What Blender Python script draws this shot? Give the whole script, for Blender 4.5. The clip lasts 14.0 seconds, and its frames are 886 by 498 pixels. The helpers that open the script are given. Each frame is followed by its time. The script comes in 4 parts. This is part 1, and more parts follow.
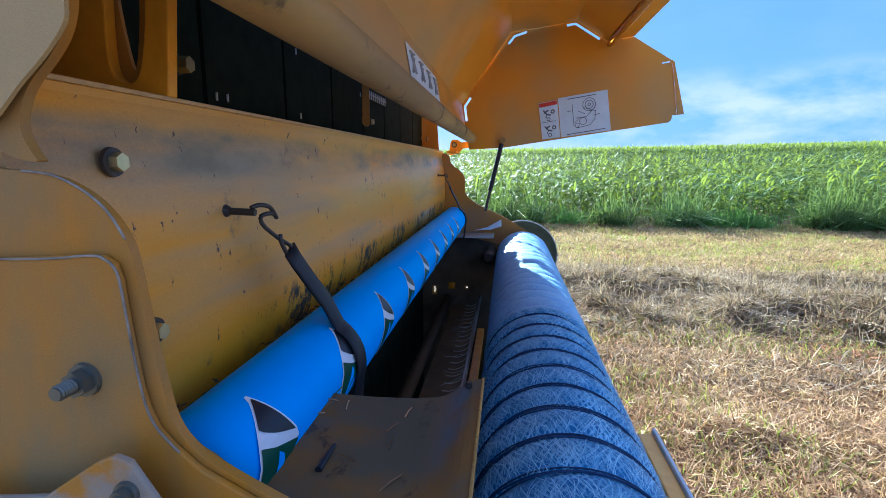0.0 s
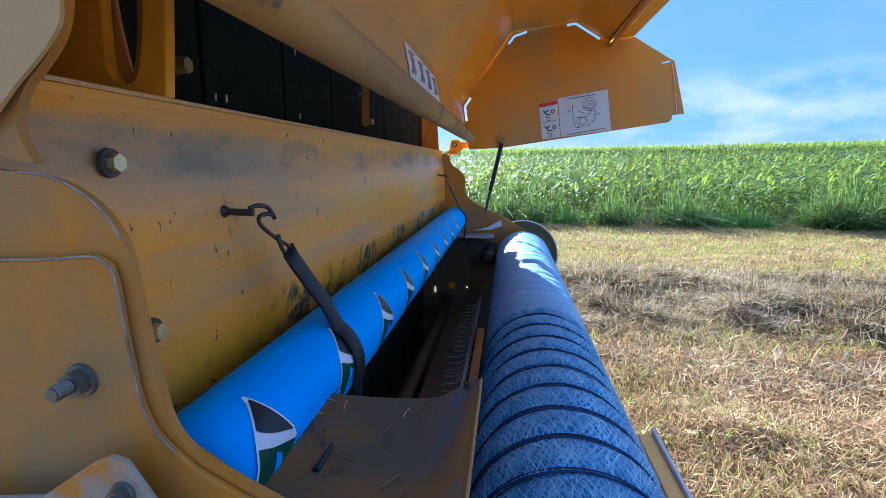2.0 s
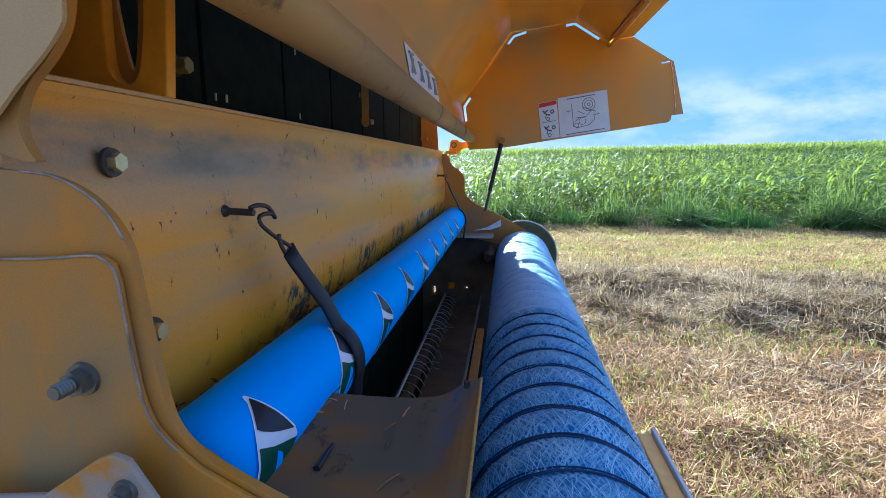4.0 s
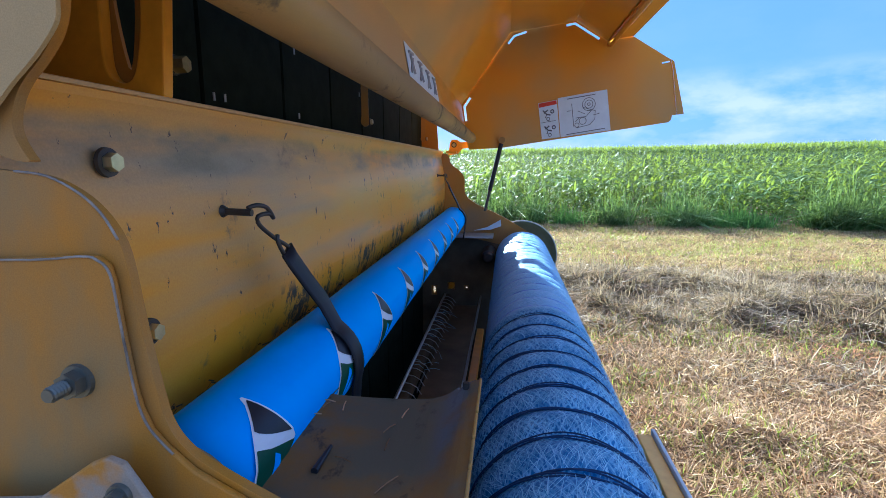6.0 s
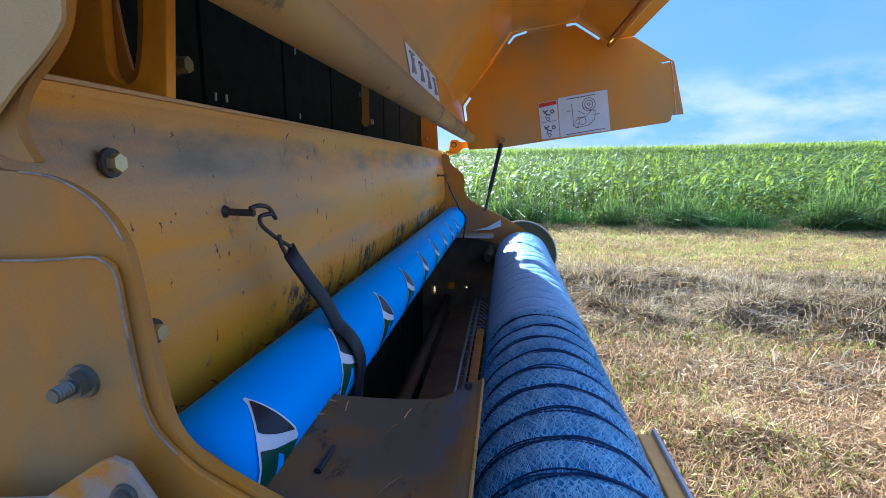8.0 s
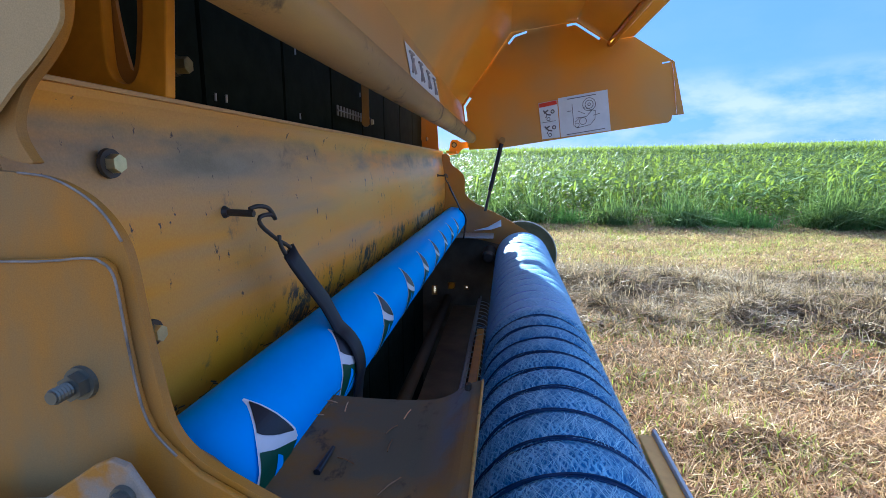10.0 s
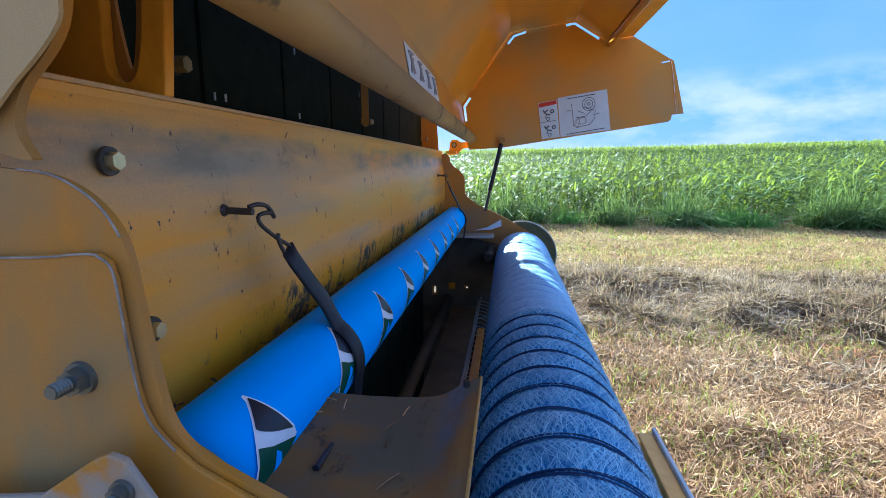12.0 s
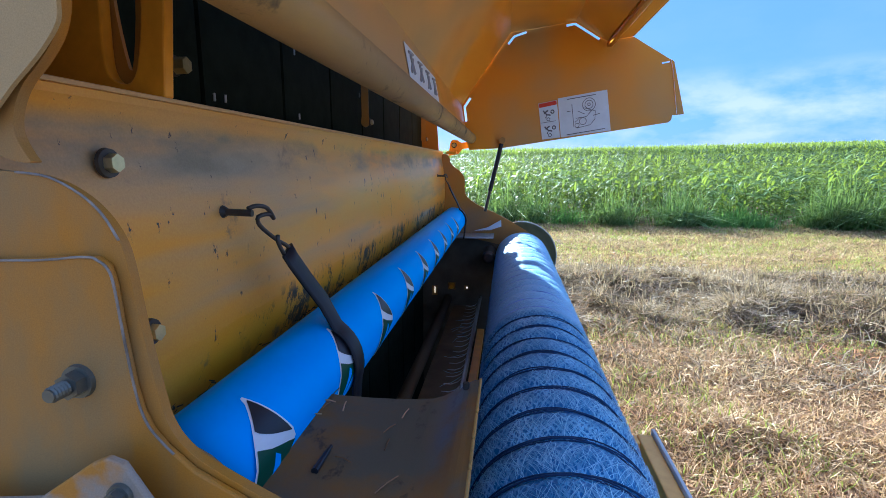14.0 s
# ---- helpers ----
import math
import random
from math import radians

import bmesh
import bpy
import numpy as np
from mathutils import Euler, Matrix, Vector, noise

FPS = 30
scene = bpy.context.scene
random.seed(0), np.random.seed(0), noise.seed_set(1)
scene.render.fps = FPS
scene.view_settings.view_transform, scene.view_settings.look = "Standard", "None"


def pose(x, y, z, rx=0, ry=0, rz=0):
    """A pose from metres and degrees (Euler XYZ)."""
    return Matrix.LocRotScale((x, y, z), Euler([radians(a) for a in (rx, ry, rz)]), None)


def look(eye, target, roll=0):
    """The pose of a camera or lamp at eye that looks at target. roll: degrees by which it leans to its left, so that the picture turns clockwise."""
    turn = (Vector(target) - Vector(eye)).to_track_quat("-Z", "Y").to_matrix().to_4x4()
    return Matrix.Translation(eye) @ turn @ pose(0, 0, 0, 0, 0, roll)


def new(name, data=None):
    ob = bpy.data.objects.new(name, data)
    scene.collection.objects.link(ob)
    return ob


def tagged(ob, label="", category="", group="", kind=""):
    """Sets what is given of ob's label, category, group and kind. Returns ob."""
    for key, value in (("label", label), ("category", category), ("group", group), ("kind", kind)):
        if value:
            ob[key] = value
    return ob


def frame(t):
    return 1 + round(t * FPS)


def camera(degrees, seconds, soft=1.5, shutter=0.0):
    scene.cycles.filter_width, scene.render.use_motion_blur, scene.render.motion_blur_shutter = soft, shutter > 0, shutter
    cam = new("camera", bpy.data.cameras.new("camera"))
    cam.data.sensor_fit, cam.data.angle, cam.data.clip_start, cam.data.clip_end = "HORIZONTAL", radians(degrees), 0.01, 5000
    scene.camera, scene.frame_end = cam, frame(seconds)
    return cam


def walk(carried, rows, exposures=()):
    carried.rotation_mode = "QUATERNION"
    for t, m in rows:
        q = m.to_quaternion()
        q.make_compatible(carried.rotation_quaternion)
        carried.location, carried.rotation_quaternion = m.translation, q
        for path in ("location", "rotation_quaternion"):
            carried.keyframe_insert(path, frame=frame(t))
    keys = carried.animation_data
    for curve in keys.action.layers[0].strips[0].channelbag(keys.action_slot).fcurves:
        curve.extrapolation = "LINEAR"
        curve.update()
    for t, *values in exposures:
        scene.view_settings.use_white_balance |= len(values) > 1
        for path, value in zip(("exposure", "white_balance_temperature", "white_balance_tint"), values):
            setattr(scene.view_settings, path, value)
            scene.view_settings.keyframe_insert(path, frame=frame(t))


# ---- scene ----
cam = camera(84, 14.0, soft=0.8)
walk(cam, [
    (0, pose(-0.0000, -0.0000, 1.6500, 80.160, -0.000, 7.290)),
    (0.5, pose(0.0034, -0.0005, 1.6509, 80.158, 0.051, 7.351)),
    (1, pose(0.0001, 0.0024, 1.6510, 80.136, -0.006, 7.293)),
    (1.5, pose(0.0029, 0.0027, 1.6494, 80.189, 0.042, 7.348)),
    (2, pose(0.0025, 0.0003, 1.6503, 80.155, 0.060, 7.370)),
    (2.5, pose(0.0014, -0.0010, 1.6498, 80.155, 0.071, 7.343)),
    (3, pose(0.0025, -0.0011, 1.6500, 80.172, 0.068, 7.323)),
    (5.5, pose(0.0014, 0.0001, 1.6496, 80.183, 0.082, 7.291)),
    (6, pose(0.0025, 0.0019, 1.6500, 80.163, 0.034, 7.320)),
    (6.5, pose(0.0038, 0.0016, 1.6501, 80.161, 0.085, 7.345)),
    (7, pose(0.0005, 0.0007, 1.6510, 80.127, 0.046, 7.295)),
    (7.5, pose(0.0049, -0.0007, 1.6517, 80.100, -0.072, 7.364)),
    (8, pose(-0.0001, 0.0012, 1.6505, 80.148, 0.016, 7.242)),
    (10.5, pose(0.0007, 0.0024, 1.6510, 80.141, 0.028, 7.303)),
    (11, pose(0.0036, 0.0040, 1.6497, 80.191, 0.053, 7.340)),
    (11.5, pose(0.0027, 0.0020, 1.6507, 80.151, -0.011, 7.320)),
    (12, pose(0.0026, 0.0004, 1.6484, 80.221, 0.174, 7.333)),
    (12.5, pose(0.0049, -0.0007, 1.6509, 80.128, -0.028, 7.388)),
    (13, pose(0.0029, 0.0020, 1.6492, 80.189, 0.081, 7.356)),
    (13.5, pose(0.0039, 0.0029, 1.6505, 80.160, 0.017, 7.354)),
    (14, pose(0.0029, 0.0013, 1.6501, 80.198, 0.084, 7.354)),
], exposures=[(0.0, 2.33, 5030, -2.0), (14.0, 2.33, 5030, -2.0)])

# ---- world and sun ----
SUN_EL, SUN_AZ = 23.6, -24.0          # degrees; azimuth from +y towards +x
world = bpy.data.worlds.new("world")
scene.world = world
world.use_nodes = True
wn, wl = world.node_tree.nodes, world.node_tree.links
wn.clear()
w_out, w_bg = wn.new("ShaderNodeOutputWorld"), wn.new("ShaderNodeBackground")
w_sky = wn.new("ShaderNodeTexSky")
w_sky.sky_type, w_sky.sun_disc = "NISHITA", False
w_sky.sun_elevation, w_sky.sun_rotation = radians(SUN_EL), radians(SUN_AZ)
w_sky.air_density, w_sky.dust_density, w_sky.ozone_density = 1.0, 0.6, 2.0
w_co = wn.new("ShaderNodeTexCoord")
w_map = wn.new("ShaderNodeMapping")
w_map.inputs["Scale"].default_value = (2.3, 2.3, 5.2)
w_noise = wn.new("ShaderNodeTexNoise")
w_noise.inputs["Scale"].default_value, w_noise.inputs["Detail"].default_value = 2.6, 9.0
w_noise.inputs["Roughness"].default_value = 0.58
w_ramp = wn.new("ShaderNodeValToRGB")
w_ramp.color_ramp.elements[0].position, w_ramp.color_ramp.elements[1].position = 0.37, 0.58
w_sep = wn.new("ShaderNodeSeparateXYZ")
w_band = wn.new("ShaderNodeValToRGB")          # clouds lie low, thin out upwards; unseen cover overhead added for light
for pos, val in ((0.0, 0.7), (0.04, 0.8), (0.10, 0.92), (0.135, 0.55), (0.165, 0.06), (0.33, 0.04), (0.5, 0.95), (1.0, 0.95)):
    e = w_band.color_ramp.elements.new(pos)
    e.color = (val, val, val, 1)
w_mul = wn.new("ShaderNodeMath")
w_mul.operation = "MULTIPLY"
w_mix = wn.new("ShaderNodeMixRGB")
w_mix.inputs["Color2"].default_value = (4.4, 4.5, 6.3, 1)
wl.new(w_co.outputs["Generated"], w_map.inputs["Vector"])
wl.new(w_map.outputs["Vector"], w_noise.inputs["Vector"])
wl.new(w_noise.outputs["Fac"], w_ramp.inputs["Fac"])
wl.new(w_co.outputs["Generated"], w_sep.inputs["Vector"])
wl.new(w_sep.outputs["Z"], w_band.inputs["Fac"])
wl.new(w_ramp.outputs["Color"], w_mul.inputs[0])
wl.new(w_band.outputs["Color"], w_mul.inputs[1])
wl.new(w_mul.outputs["Value"], w_mix.inputs["Fac"])
w_tint = wn.new("ShaderNodeMixRGB")             # a deep clear blue
w_tint.blend_type, w_tint.inputs["Fac"].default_value = "MULTIPLY", 1.0
w_tint.inputs["Color2"].default_value = (0.52, 0.64, 1.05, 1)
wl.new(w_sky.outputs["Color"], w_tint.inputs["Color1"])
w_even = wn.new("ShaderNodeMixRGB")             # flat blue evens the sky out all round, brightening its unseen sides
w_even.inputs["Fac"].default_value = 0.8
w_even.inputs["Color2"].default_value = (1.62, 2.72, 6.1, 1)
wl.new(w_tint.outputs["Color"], w_even.inputs["Color1"])
wl.new(w_even.outputs["Color"], w_mix.inputs["Color1"])
wl.new(w_mix.outputs["Color"], w_bg.inputs["Color"])
wl.new(w_bg.outputs["Background"], w_out.inputs["Surface"])
w_bg.inputs["Strength"].default_value = 0.0395

sun = new("sun", bpy.data.lights.new("sun", "SUN"))
sun.data.energy, sun.data.angle, sun.data.color = 4.6, radians(0.53), (1.0, 0.94, 0.84)
sd = Vector((math.cos(radians(SUN_EL)) * math.sin(radians(SUN_AZ)),
             math.cos(radians(SUN_EL)) * math.cos(radians(SUN_AZ)), math.sin(radians(SUN_EL))))
sun.matrix_world = look(sd * 50, (0, 0, 0))


# ---- materials ----
def material(name):
    m = bpy.data.materials.new(name)
    m.use_nodes = True
    n, l = m.node_tree.nodes, m.node_tree.links
    return m, n, l, n["Principled BSDF"]


def noise_fac(n, l, scale, detail, lo, hi, stretch=(1, 1, 1), rough=0.6):
    co, mp = n.new("ShaderNodeTexCoord"), n.new("ShaderNodeMapping")
    mp.inputs["Scale"].default_value = stretch
    t, r = n.new("ShaderNodeTexNoise"), n.new("ShaderNodeValToRGB")
    t.inputs["Scale"].default_value, t.inputs["Detail"].default_value = scale, detail
    t.inputs["Roughness"].default_value = rough
    r.color_ramp.elements[0].position, r.color_ramp.elements[1].position = lo, hi
    l.new(co.outputs["Object"], mp.inputs["Vector"])
    l.new(mp.outputs["Vector"], t.inputs["Vector"])
    l.new(t.outputs["Fac"], r.inputs["Fac"])
    return r.outputs["Color"], t.outputs["Fac"]


def mixed(n, l, fac, a, b):
    x = n.new("ShaderNodeMixRGB")
    l.new(fac, x.inputs["Fac"])
    for key, v in (("Color1", a), ("Color2", b)):
        if isinstance(v, tuple):
            x.inputs[key].default_value = (*v, 1)
        else:
            l.new(v, x.inputs[key])
    return x.outputs["Color"]


def bumped(n, l, bsdf, height, strength, distance):
    b = n.new("ShaderNodeBump")
    b.inputs["Strength"].default_value, b.inputs["Distance"].default_value = strength, distance
    l.new(height, b.inputs["Height"])
    l.new(b.outputs["Normal"], bsdf.inputs["Normal"])


def worn(name, base, dusty, mark, rough=0.45, metal=0.0, big=3.0, dust_lo=0.42, dust_hi=0.7,
         mark_lo=0.70, mark_hi=0.76, stretch=(1, 0.25, 1), bump=0.06, mark_scale=22, detail=2.5):
    """Paint or metal with dust in patches, fine grain and dark scrapes."""
    m, n, l, b = material(name)
    dust, _ = noise_fac(n, l, big, detail, dust_lo, dust_hi, stretch)
    grain, g = noise_fac(n, l, 1300, 3, 0.3, 0.75)
    marks, _ = noise_fac(n, l, mark_scale, 10, mark_lo, mark_hi, (1, 0.6, 0.45), 0.72)
    c = mixed(n, l, dust, base, dusty)
    tint = n.new("ShaderNodeMixRGB")
    tint.blend_type, tint.inputs["Fac"].default_value = "OVERLAY", 0.12
    l.new(c, tint.inputs["Color1"])
    l.new(grain, tint.inputs["Color2"])
    c = mixed(n, l, marks, tint.outputs["Color"], mark)
    l.new(c, b.inputs["Base Color"])
    r = n.new("ShaderNodeMapRange")
    r.inputs["To Min"].default_value, r.inputs["To Max"].default_value = rough - 0.1, rough + 0.2
    l.new(dust, r.inputs["Value"])
    l.new(r.outputs["Result"], b.inputs["Roughness"])
    b.inputs["Metallic"].default_value = metal
    b.inputs["Specular IOR Level"].default_value = 0.22
    bumped(n, l, b, g, bump, 0.0006)
    return m


def plain(name, c, rough=0.5, metal=0.0, var=0.12, scale=40, bump=0.1, spec=0.28):
    m, n, l, b = material(name)
    f, g = noise_fac(n, l, scale, 5, 0.3, 0.7)
    l.new(mixed(n, l, f, tuple(v * (1 - var) for v in c), tuple(min(1, v * (1 + var)) for v in c)), b.inputs["Base Color"])
    b.inputs["Roughness"].default_value, b.inputs["Metallic"].default_value = rough, metal
    b.inputs["Specular IOR Level"].default_value = spec
    bumped(n, l, b, g, bump, 0.0005)
    return m


def leafy(name, dark, light, glow, rough=0.5, scale=0.6, spec=0.12, power=1.0, through_light=0.3):
    """Leaves or straw: random per piece, patchy over the field, letting light through."""
    m, n, l, b = material(name)
    geo = n.new("ShaderNodeNewGeometry")
    f, _ = noise_fac(n, l, scale, 4, 0.35, 0.65)
    pw = n.new("ShaderNodeMath")
    pw.operation, pw.inputs[1].default_value = "POWER", power
    l.new(geo.outputs["Random Per Island"], pw.inputs[0])
    c1 = mixed(n, l, pw.outputs["Value"], dark, light)
    c2 = n.new("ShaderNodeMixRGB")
    c2.blend_type, c2.inputs["Fac"].default_value = "OVERLAY", 0.5
    l.new(c1, c2.inputs["Color1"])
    l.new(f, c2.inputs["Color2"])
    l.new(c2.outputs["Color"], b.inputs["Base Color"])
    b.inputs["Roughness"].default_value = rough
    b.inputs["Specular IOR Level"].default_value = spec
    tr, ad = n.new("ShaderNodeBsdfTranslucent"), n.new("ShaderNodeMixShader")
    tr.inputs["Color"].default_value = (*glow, 1)
    ad.inputs["Fac"].default_value = through_light
    l.new(b.outputs["BSDF"], ad.inputs[1])
    l.new(tr.outputs["BSDF"], ad.inputs[2])
    l.new(ad.outputs["Shader"], n["Material Output"].inputs["Surface"])
    return m


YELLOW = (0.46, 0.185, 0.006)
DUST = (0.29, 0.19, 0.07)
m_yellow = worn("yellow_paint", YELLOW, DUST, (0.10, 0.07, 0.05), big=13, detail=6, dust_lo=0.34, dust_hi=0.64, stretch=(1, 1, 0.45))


def beam_material():
    """Yellow paint under streaky grey dust and painted sky reflection, chipped here and there, scraped bare along the
    spare roll.
    """
    m, n, l, b = material("scuffed_yellow_paint")
    streak, _ = noise_fac(n, l, 12, 3, 0.46, 0.68, (0.5, 0.13, 1))
    cloud, _ = noise_fac(n, l, 5, 4, 0.38, 0.66, (1, 0.5, 1))
    grain, g = noise_fac(n, l, 620, 4, 0.3, 0.75)
    chips, _ = noise_fac(n, l, 90, 6, 0.645, 0.67, (1, 1, 0.45), 0.7)
    scrape, _ = noise_fac(n, l, 26, 10, 0.52, 0.555, (1, 0.9, 0.6), 0.8)
    bare, _ = noise_fac(n, l, 9, 6, 0.58, 0.62, (1, 0.35, 3.0), 0.6)
    co, sep = n.new("ShaderNodeTexCoord"), n.new("ShaderNodeSeparateXYZ")
    l.new(co.outputs["Object"], sep.inputs["Vector"])

    def band(lo, hi, soft, axis="Z"):
        a, c, x = n.new("ShaderNodeMapRange"), n.new("ShaderNodeMapRange"), n.new("ShaderNodeMath")
        a.inputs["From Min"].default_value, a.inputs["From Max"].default_value = lo - soft, lo
        c.inputs["From Min"].default_value, c.inputs["From Max"].default_value = hi + soft, hi
        x.operation = "MULTIPLY"
        for q, k in ((a, 0), (c, 1)):
            l.new(sep.outputs[axis], q.inputs["Value"])
            l.new(q.outputs["Result"], x.inputs[k])
        return x.outputs["Value"]

    def times(p, q):
        x = n.new("ShaderNodeMath")
        x.operation = "MULTIPLY"
        l.new(p, x.inputs[0])
        l.new(q, x.inputs[1])
        return x.outputs["Value"]
    c = mixed(n, l, cloud, (0.76, 0.325, 0.012), (0.66, 0.375, 0.09))
    c = mixed(n, l, times(streak, band(1.535, 1.672, 0.03)), c, (0.39, 0.32, 0.19))
    # greyer band under the lip: dust, with sky reflection put into the colour
    lip_reflect, _ = noise_fac(n, l, 22, 6, 0.42, 0.68, (1, 0.35, 1))
    c = mixed(n, l, times(lip_reflect, band(1.645, 1.674, 0.012)), c, (0.26, 0.215, 0.12))
    tint = n.new("ShaderNodeMixRGB")
    tint.blend_type, tint.inputs["Fac"].default_value = "OVERLAY", 0.10
    l.new(c, tint.inputs["Color1"])
    l.new(grain, tint.inputs["Color2"])
    c = mixed(n, l, times(bare, band(1.485, 1.505, 0.006)), tint.outputs["Color"], (0.60, 0.45, 0.24))
    c = mixed(n, l, times(times(scrape, band(1.445, 1.500, 0.016)), band(0.54, 1.95, 0.12, "Y")), c, (0.05, 0.045, 0.04))
    c = mixed(n, l, chips, c, (0.07, 0.05, 0.04))
    smudge, _ = noise_fac(n, l, 16, 9, 0.60, 0.70, (1, 0.7, 0.7), 0.75)
    c = mixed(n, l, times(smudge, band(1.40, 1.66, 0.02)), c, (0.17, 0.12, 0.075))
    l.new(c, b.inputs["Base Color"])
    r = n.new("ShaderNodeMapRange")
    r.inputs["To Min"].default_value, r.inputs["To Max"].default_value = 0.36, 0.55
    l.new(streak, r.inputs["Value"])
    l.new(r.outputs["Result"], b.inputs["Roughness"])
    b.inputs["Specular IOR Level"].default_value = 0.3
    bumped(n, l, b, g, 0.08, 0.0003)
    return m


m_beam = beam_material()
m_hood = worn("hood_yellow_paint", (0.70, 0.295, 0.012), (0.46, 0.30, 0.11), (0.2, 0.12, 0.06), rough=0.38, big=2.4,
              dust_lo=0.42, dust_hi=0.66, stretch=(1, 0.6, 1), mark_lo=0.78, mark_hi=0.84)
m_tube = worn("dusty_yellow_bar", (0.43, 0.25, 0.055), (0.29, 0.195, 0.08), (0.05, 0.035, 0.02), rough=0.55, big=9, detail=7,
              dust_lo=0.3, dust_hi=0.6, mark_lo=0.55, mark_hi=0.66)
m_bright = plain("clean_yellow_paint", (0.80, 0.34, 0.015), 0.4)
m_edge = plain("tan_lip_highlight", (0.56, 0.35, 0.14), 0.4, 0.1, scale=90)
m_pan = worn("rusty_sheet", (0.105, 0.10, 0.072), (0.20, 0.115, 0.035), (0.05, 0.04, 0.03), rough=0.42, metal=0.0, big=9, detail=7, stretch=(1, 1, 1),
             dust_lo=0.46, dust_hi=0.6, mark_lo=0.6, mark_hi=0.66)
m_inner = worn("dark_inner_paint", (0.16, 0.085, 0.02), (0.06, 0.045, 0.03), (0.015, 0.012, 0.01), rough=0.6, big=4,
               dust_lo=0.35, dust_hi=0.6)
m_rubber = plain("black_belt_rubber", (0.013, 0.018, 0.012), 0.85, scale=30, var=0.3, bump=0.3, spec=0.06)
m_strap = plain("black_strap_rubber", (0.013, 0.013, 0.015), 0.5, scale=60)
m_steel = plain("galvanised_steel", (0.55, 0.55, 0.54), 0.38, 0.8, scale=120)
m_stud = plain("dull_grey_steel", (0.15, 0.16, 0.14), 0.45, 0.7, scale=120)
m_lace = plain("dull_lacing_steel", (0.25, 0.25, 0.25), 0.45, 0.8, scale=120)
m_zinc = plain("yellow_zinc", (0.62, 0.55, 0.30), 0.35, 0.85, scale=150)
m_dark = plain("dark_oily_steel", (0.075, 0.066, 0.055), 0.5, 0.6, scale=60)
m_blue = plain("blue_wrapping_film", (0.0, 0.36, 1.0), 0.55, scale=8, var=0.06, bump=0.12)
m_white = plain("white_print", (0.78, 0.79, 0.8), 0.4, var=0.04)
m_black = plain("black_print", (0.018, 0.02, 0.026), 0.4)
m_green = plain("green_print", (0.006, 0.07, 0.035), 0.4)
m_red = plain("red_print", (0.55, 0.05, 0.02), 0.4)
m_sticker = plain("white_decal_film", (0.66, 0.73, 0.74), 0.45, var=0.06, scale=25)
m_ink = plain("grey_ink", (0.12, 0.12, 0.13), 0.5)
m_paleink = plain("faded_ink", (0.30, 0.30, 0.31), 0.5)
m_card = plain("cardboard", (0.28, 0.19, 0.11), 0.8, scale=80)
# darker copy of the yellow paint, with shade put into its colour
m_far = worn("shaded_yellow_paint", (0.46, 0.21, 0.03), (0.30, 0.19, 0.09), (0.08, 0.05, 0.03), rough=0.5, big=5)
m_dish = plain("grey_green_dish", (0.15, 0.18, 0.11), 0.4, 0.2)
m_rim = plain("pale_dish_rim", (0.55, 0.58, 0.52), 0.4, 0.2)
m_arm = plain("brightened_orange_paint", (0.98, 0.56, 0.15), 0.45)
m_cover = worn("glare_tan_paint", (0.50, 0.345, 0.14), (0.42, 0.30, 0.13), (0.24, 0.18, 0.10), bump=0.03, rough=0.6, big=8, detail=5, stretch=(1, 1, 1))
m_tray = plain("brown_oily_tray", (0.15, 0.115, 0.06), 0.55, var=0.4, scale=9)
m_bare = plain("worn_edge_highlight", (0.25, 0.215, 0.17), 0.5, 0.1, var=0.5, scale=60)
m_bracket = worn("worn_bracket_paint", (0.30, 0.26, 0.20), (0.42, 0.20, 0.03), (0.10, 0.08, 0.06), rough=0.45, big=14, detail=5, dust_lo=0.53, dust_hi=0.62, stretch=(1, 1, 1))
m_shadesheet = plain("chamber_shade", (0.12, 0.092, 0.055), 0.6, var=0.4, scale=12)
m_chaff = plain("dark_chaff", (0.05, 0.04, 0.03), 0.8, var=0.4)


def net_material():
    m, n, l, b = material("blue_net_layers")
    co = n.new("ShaderNodeTexCoord")
    sep = n.new("ShaderNodeSeparateXYZ")
    l.new(co.outputs["UV"], sep.inputs["Vector"])
    fac = None
    for sgn, sc in ((1, 1.0), (-1, 1.0)):
        mp, wv = n.new("ShaderNodeMapping"), n.new("ShaderNodeTexWave")
        mp.inputs["Rotation"].default_value = (0, 0, radians(28 * sgn))
        wv.inputs["Scale"].default_value, wv.inputs["Distortion"].default_value = 46, 5.0
        wv.inputs["Detail"].default_value, wv.inputs["Detail Scale"].default_value = 3, 2.2
        l.new(co.outputs["UV"], mp.inputs["Vector"])
        l.new(mp.outputs["Vector"], wv.inputs["Vector"])
        r = n.new("ShaderNodeValToRGB")
        r.color_ramp.elements[0].position, r.color_ramp.elements[1].position = 0.55, 0.95
        l.new(wv.outputs["Fac"], r.inputs["Fac"])
        if fac is None:
            fac = r.outputs["Color"]
        else:
            x = n.new("ShaderNodeMath")
            x.operation = "MAXIMUM"
            l.new(fac, x.inputs[0])
            l.new(r.outputs["Color"], x.inputs[1])
            fac = x.outputs["Value"]
    patch, _ = noise_fac(n, l, 26, 6, 0.35, 0.65, (1, 1, 1))
    x2 = n.new("ShaderNodeMath")
    x2.operation = "MULTIPLY"
    l.new(fac, x2.inputs[0])
    l.new(patch, x2.inputs[1])
    l.new(mixed(n, l, x2.outputs["Value"], (0.016, 0.17, 0.44), (0.34, 0.72, 0.96)), b.inputs["Base Color"])
    b.inputs["Roughness"].default_value = 0.5
    bumped(n, l, b, fac, 0.5, 0.0012)
    return m


m_net = net_material()
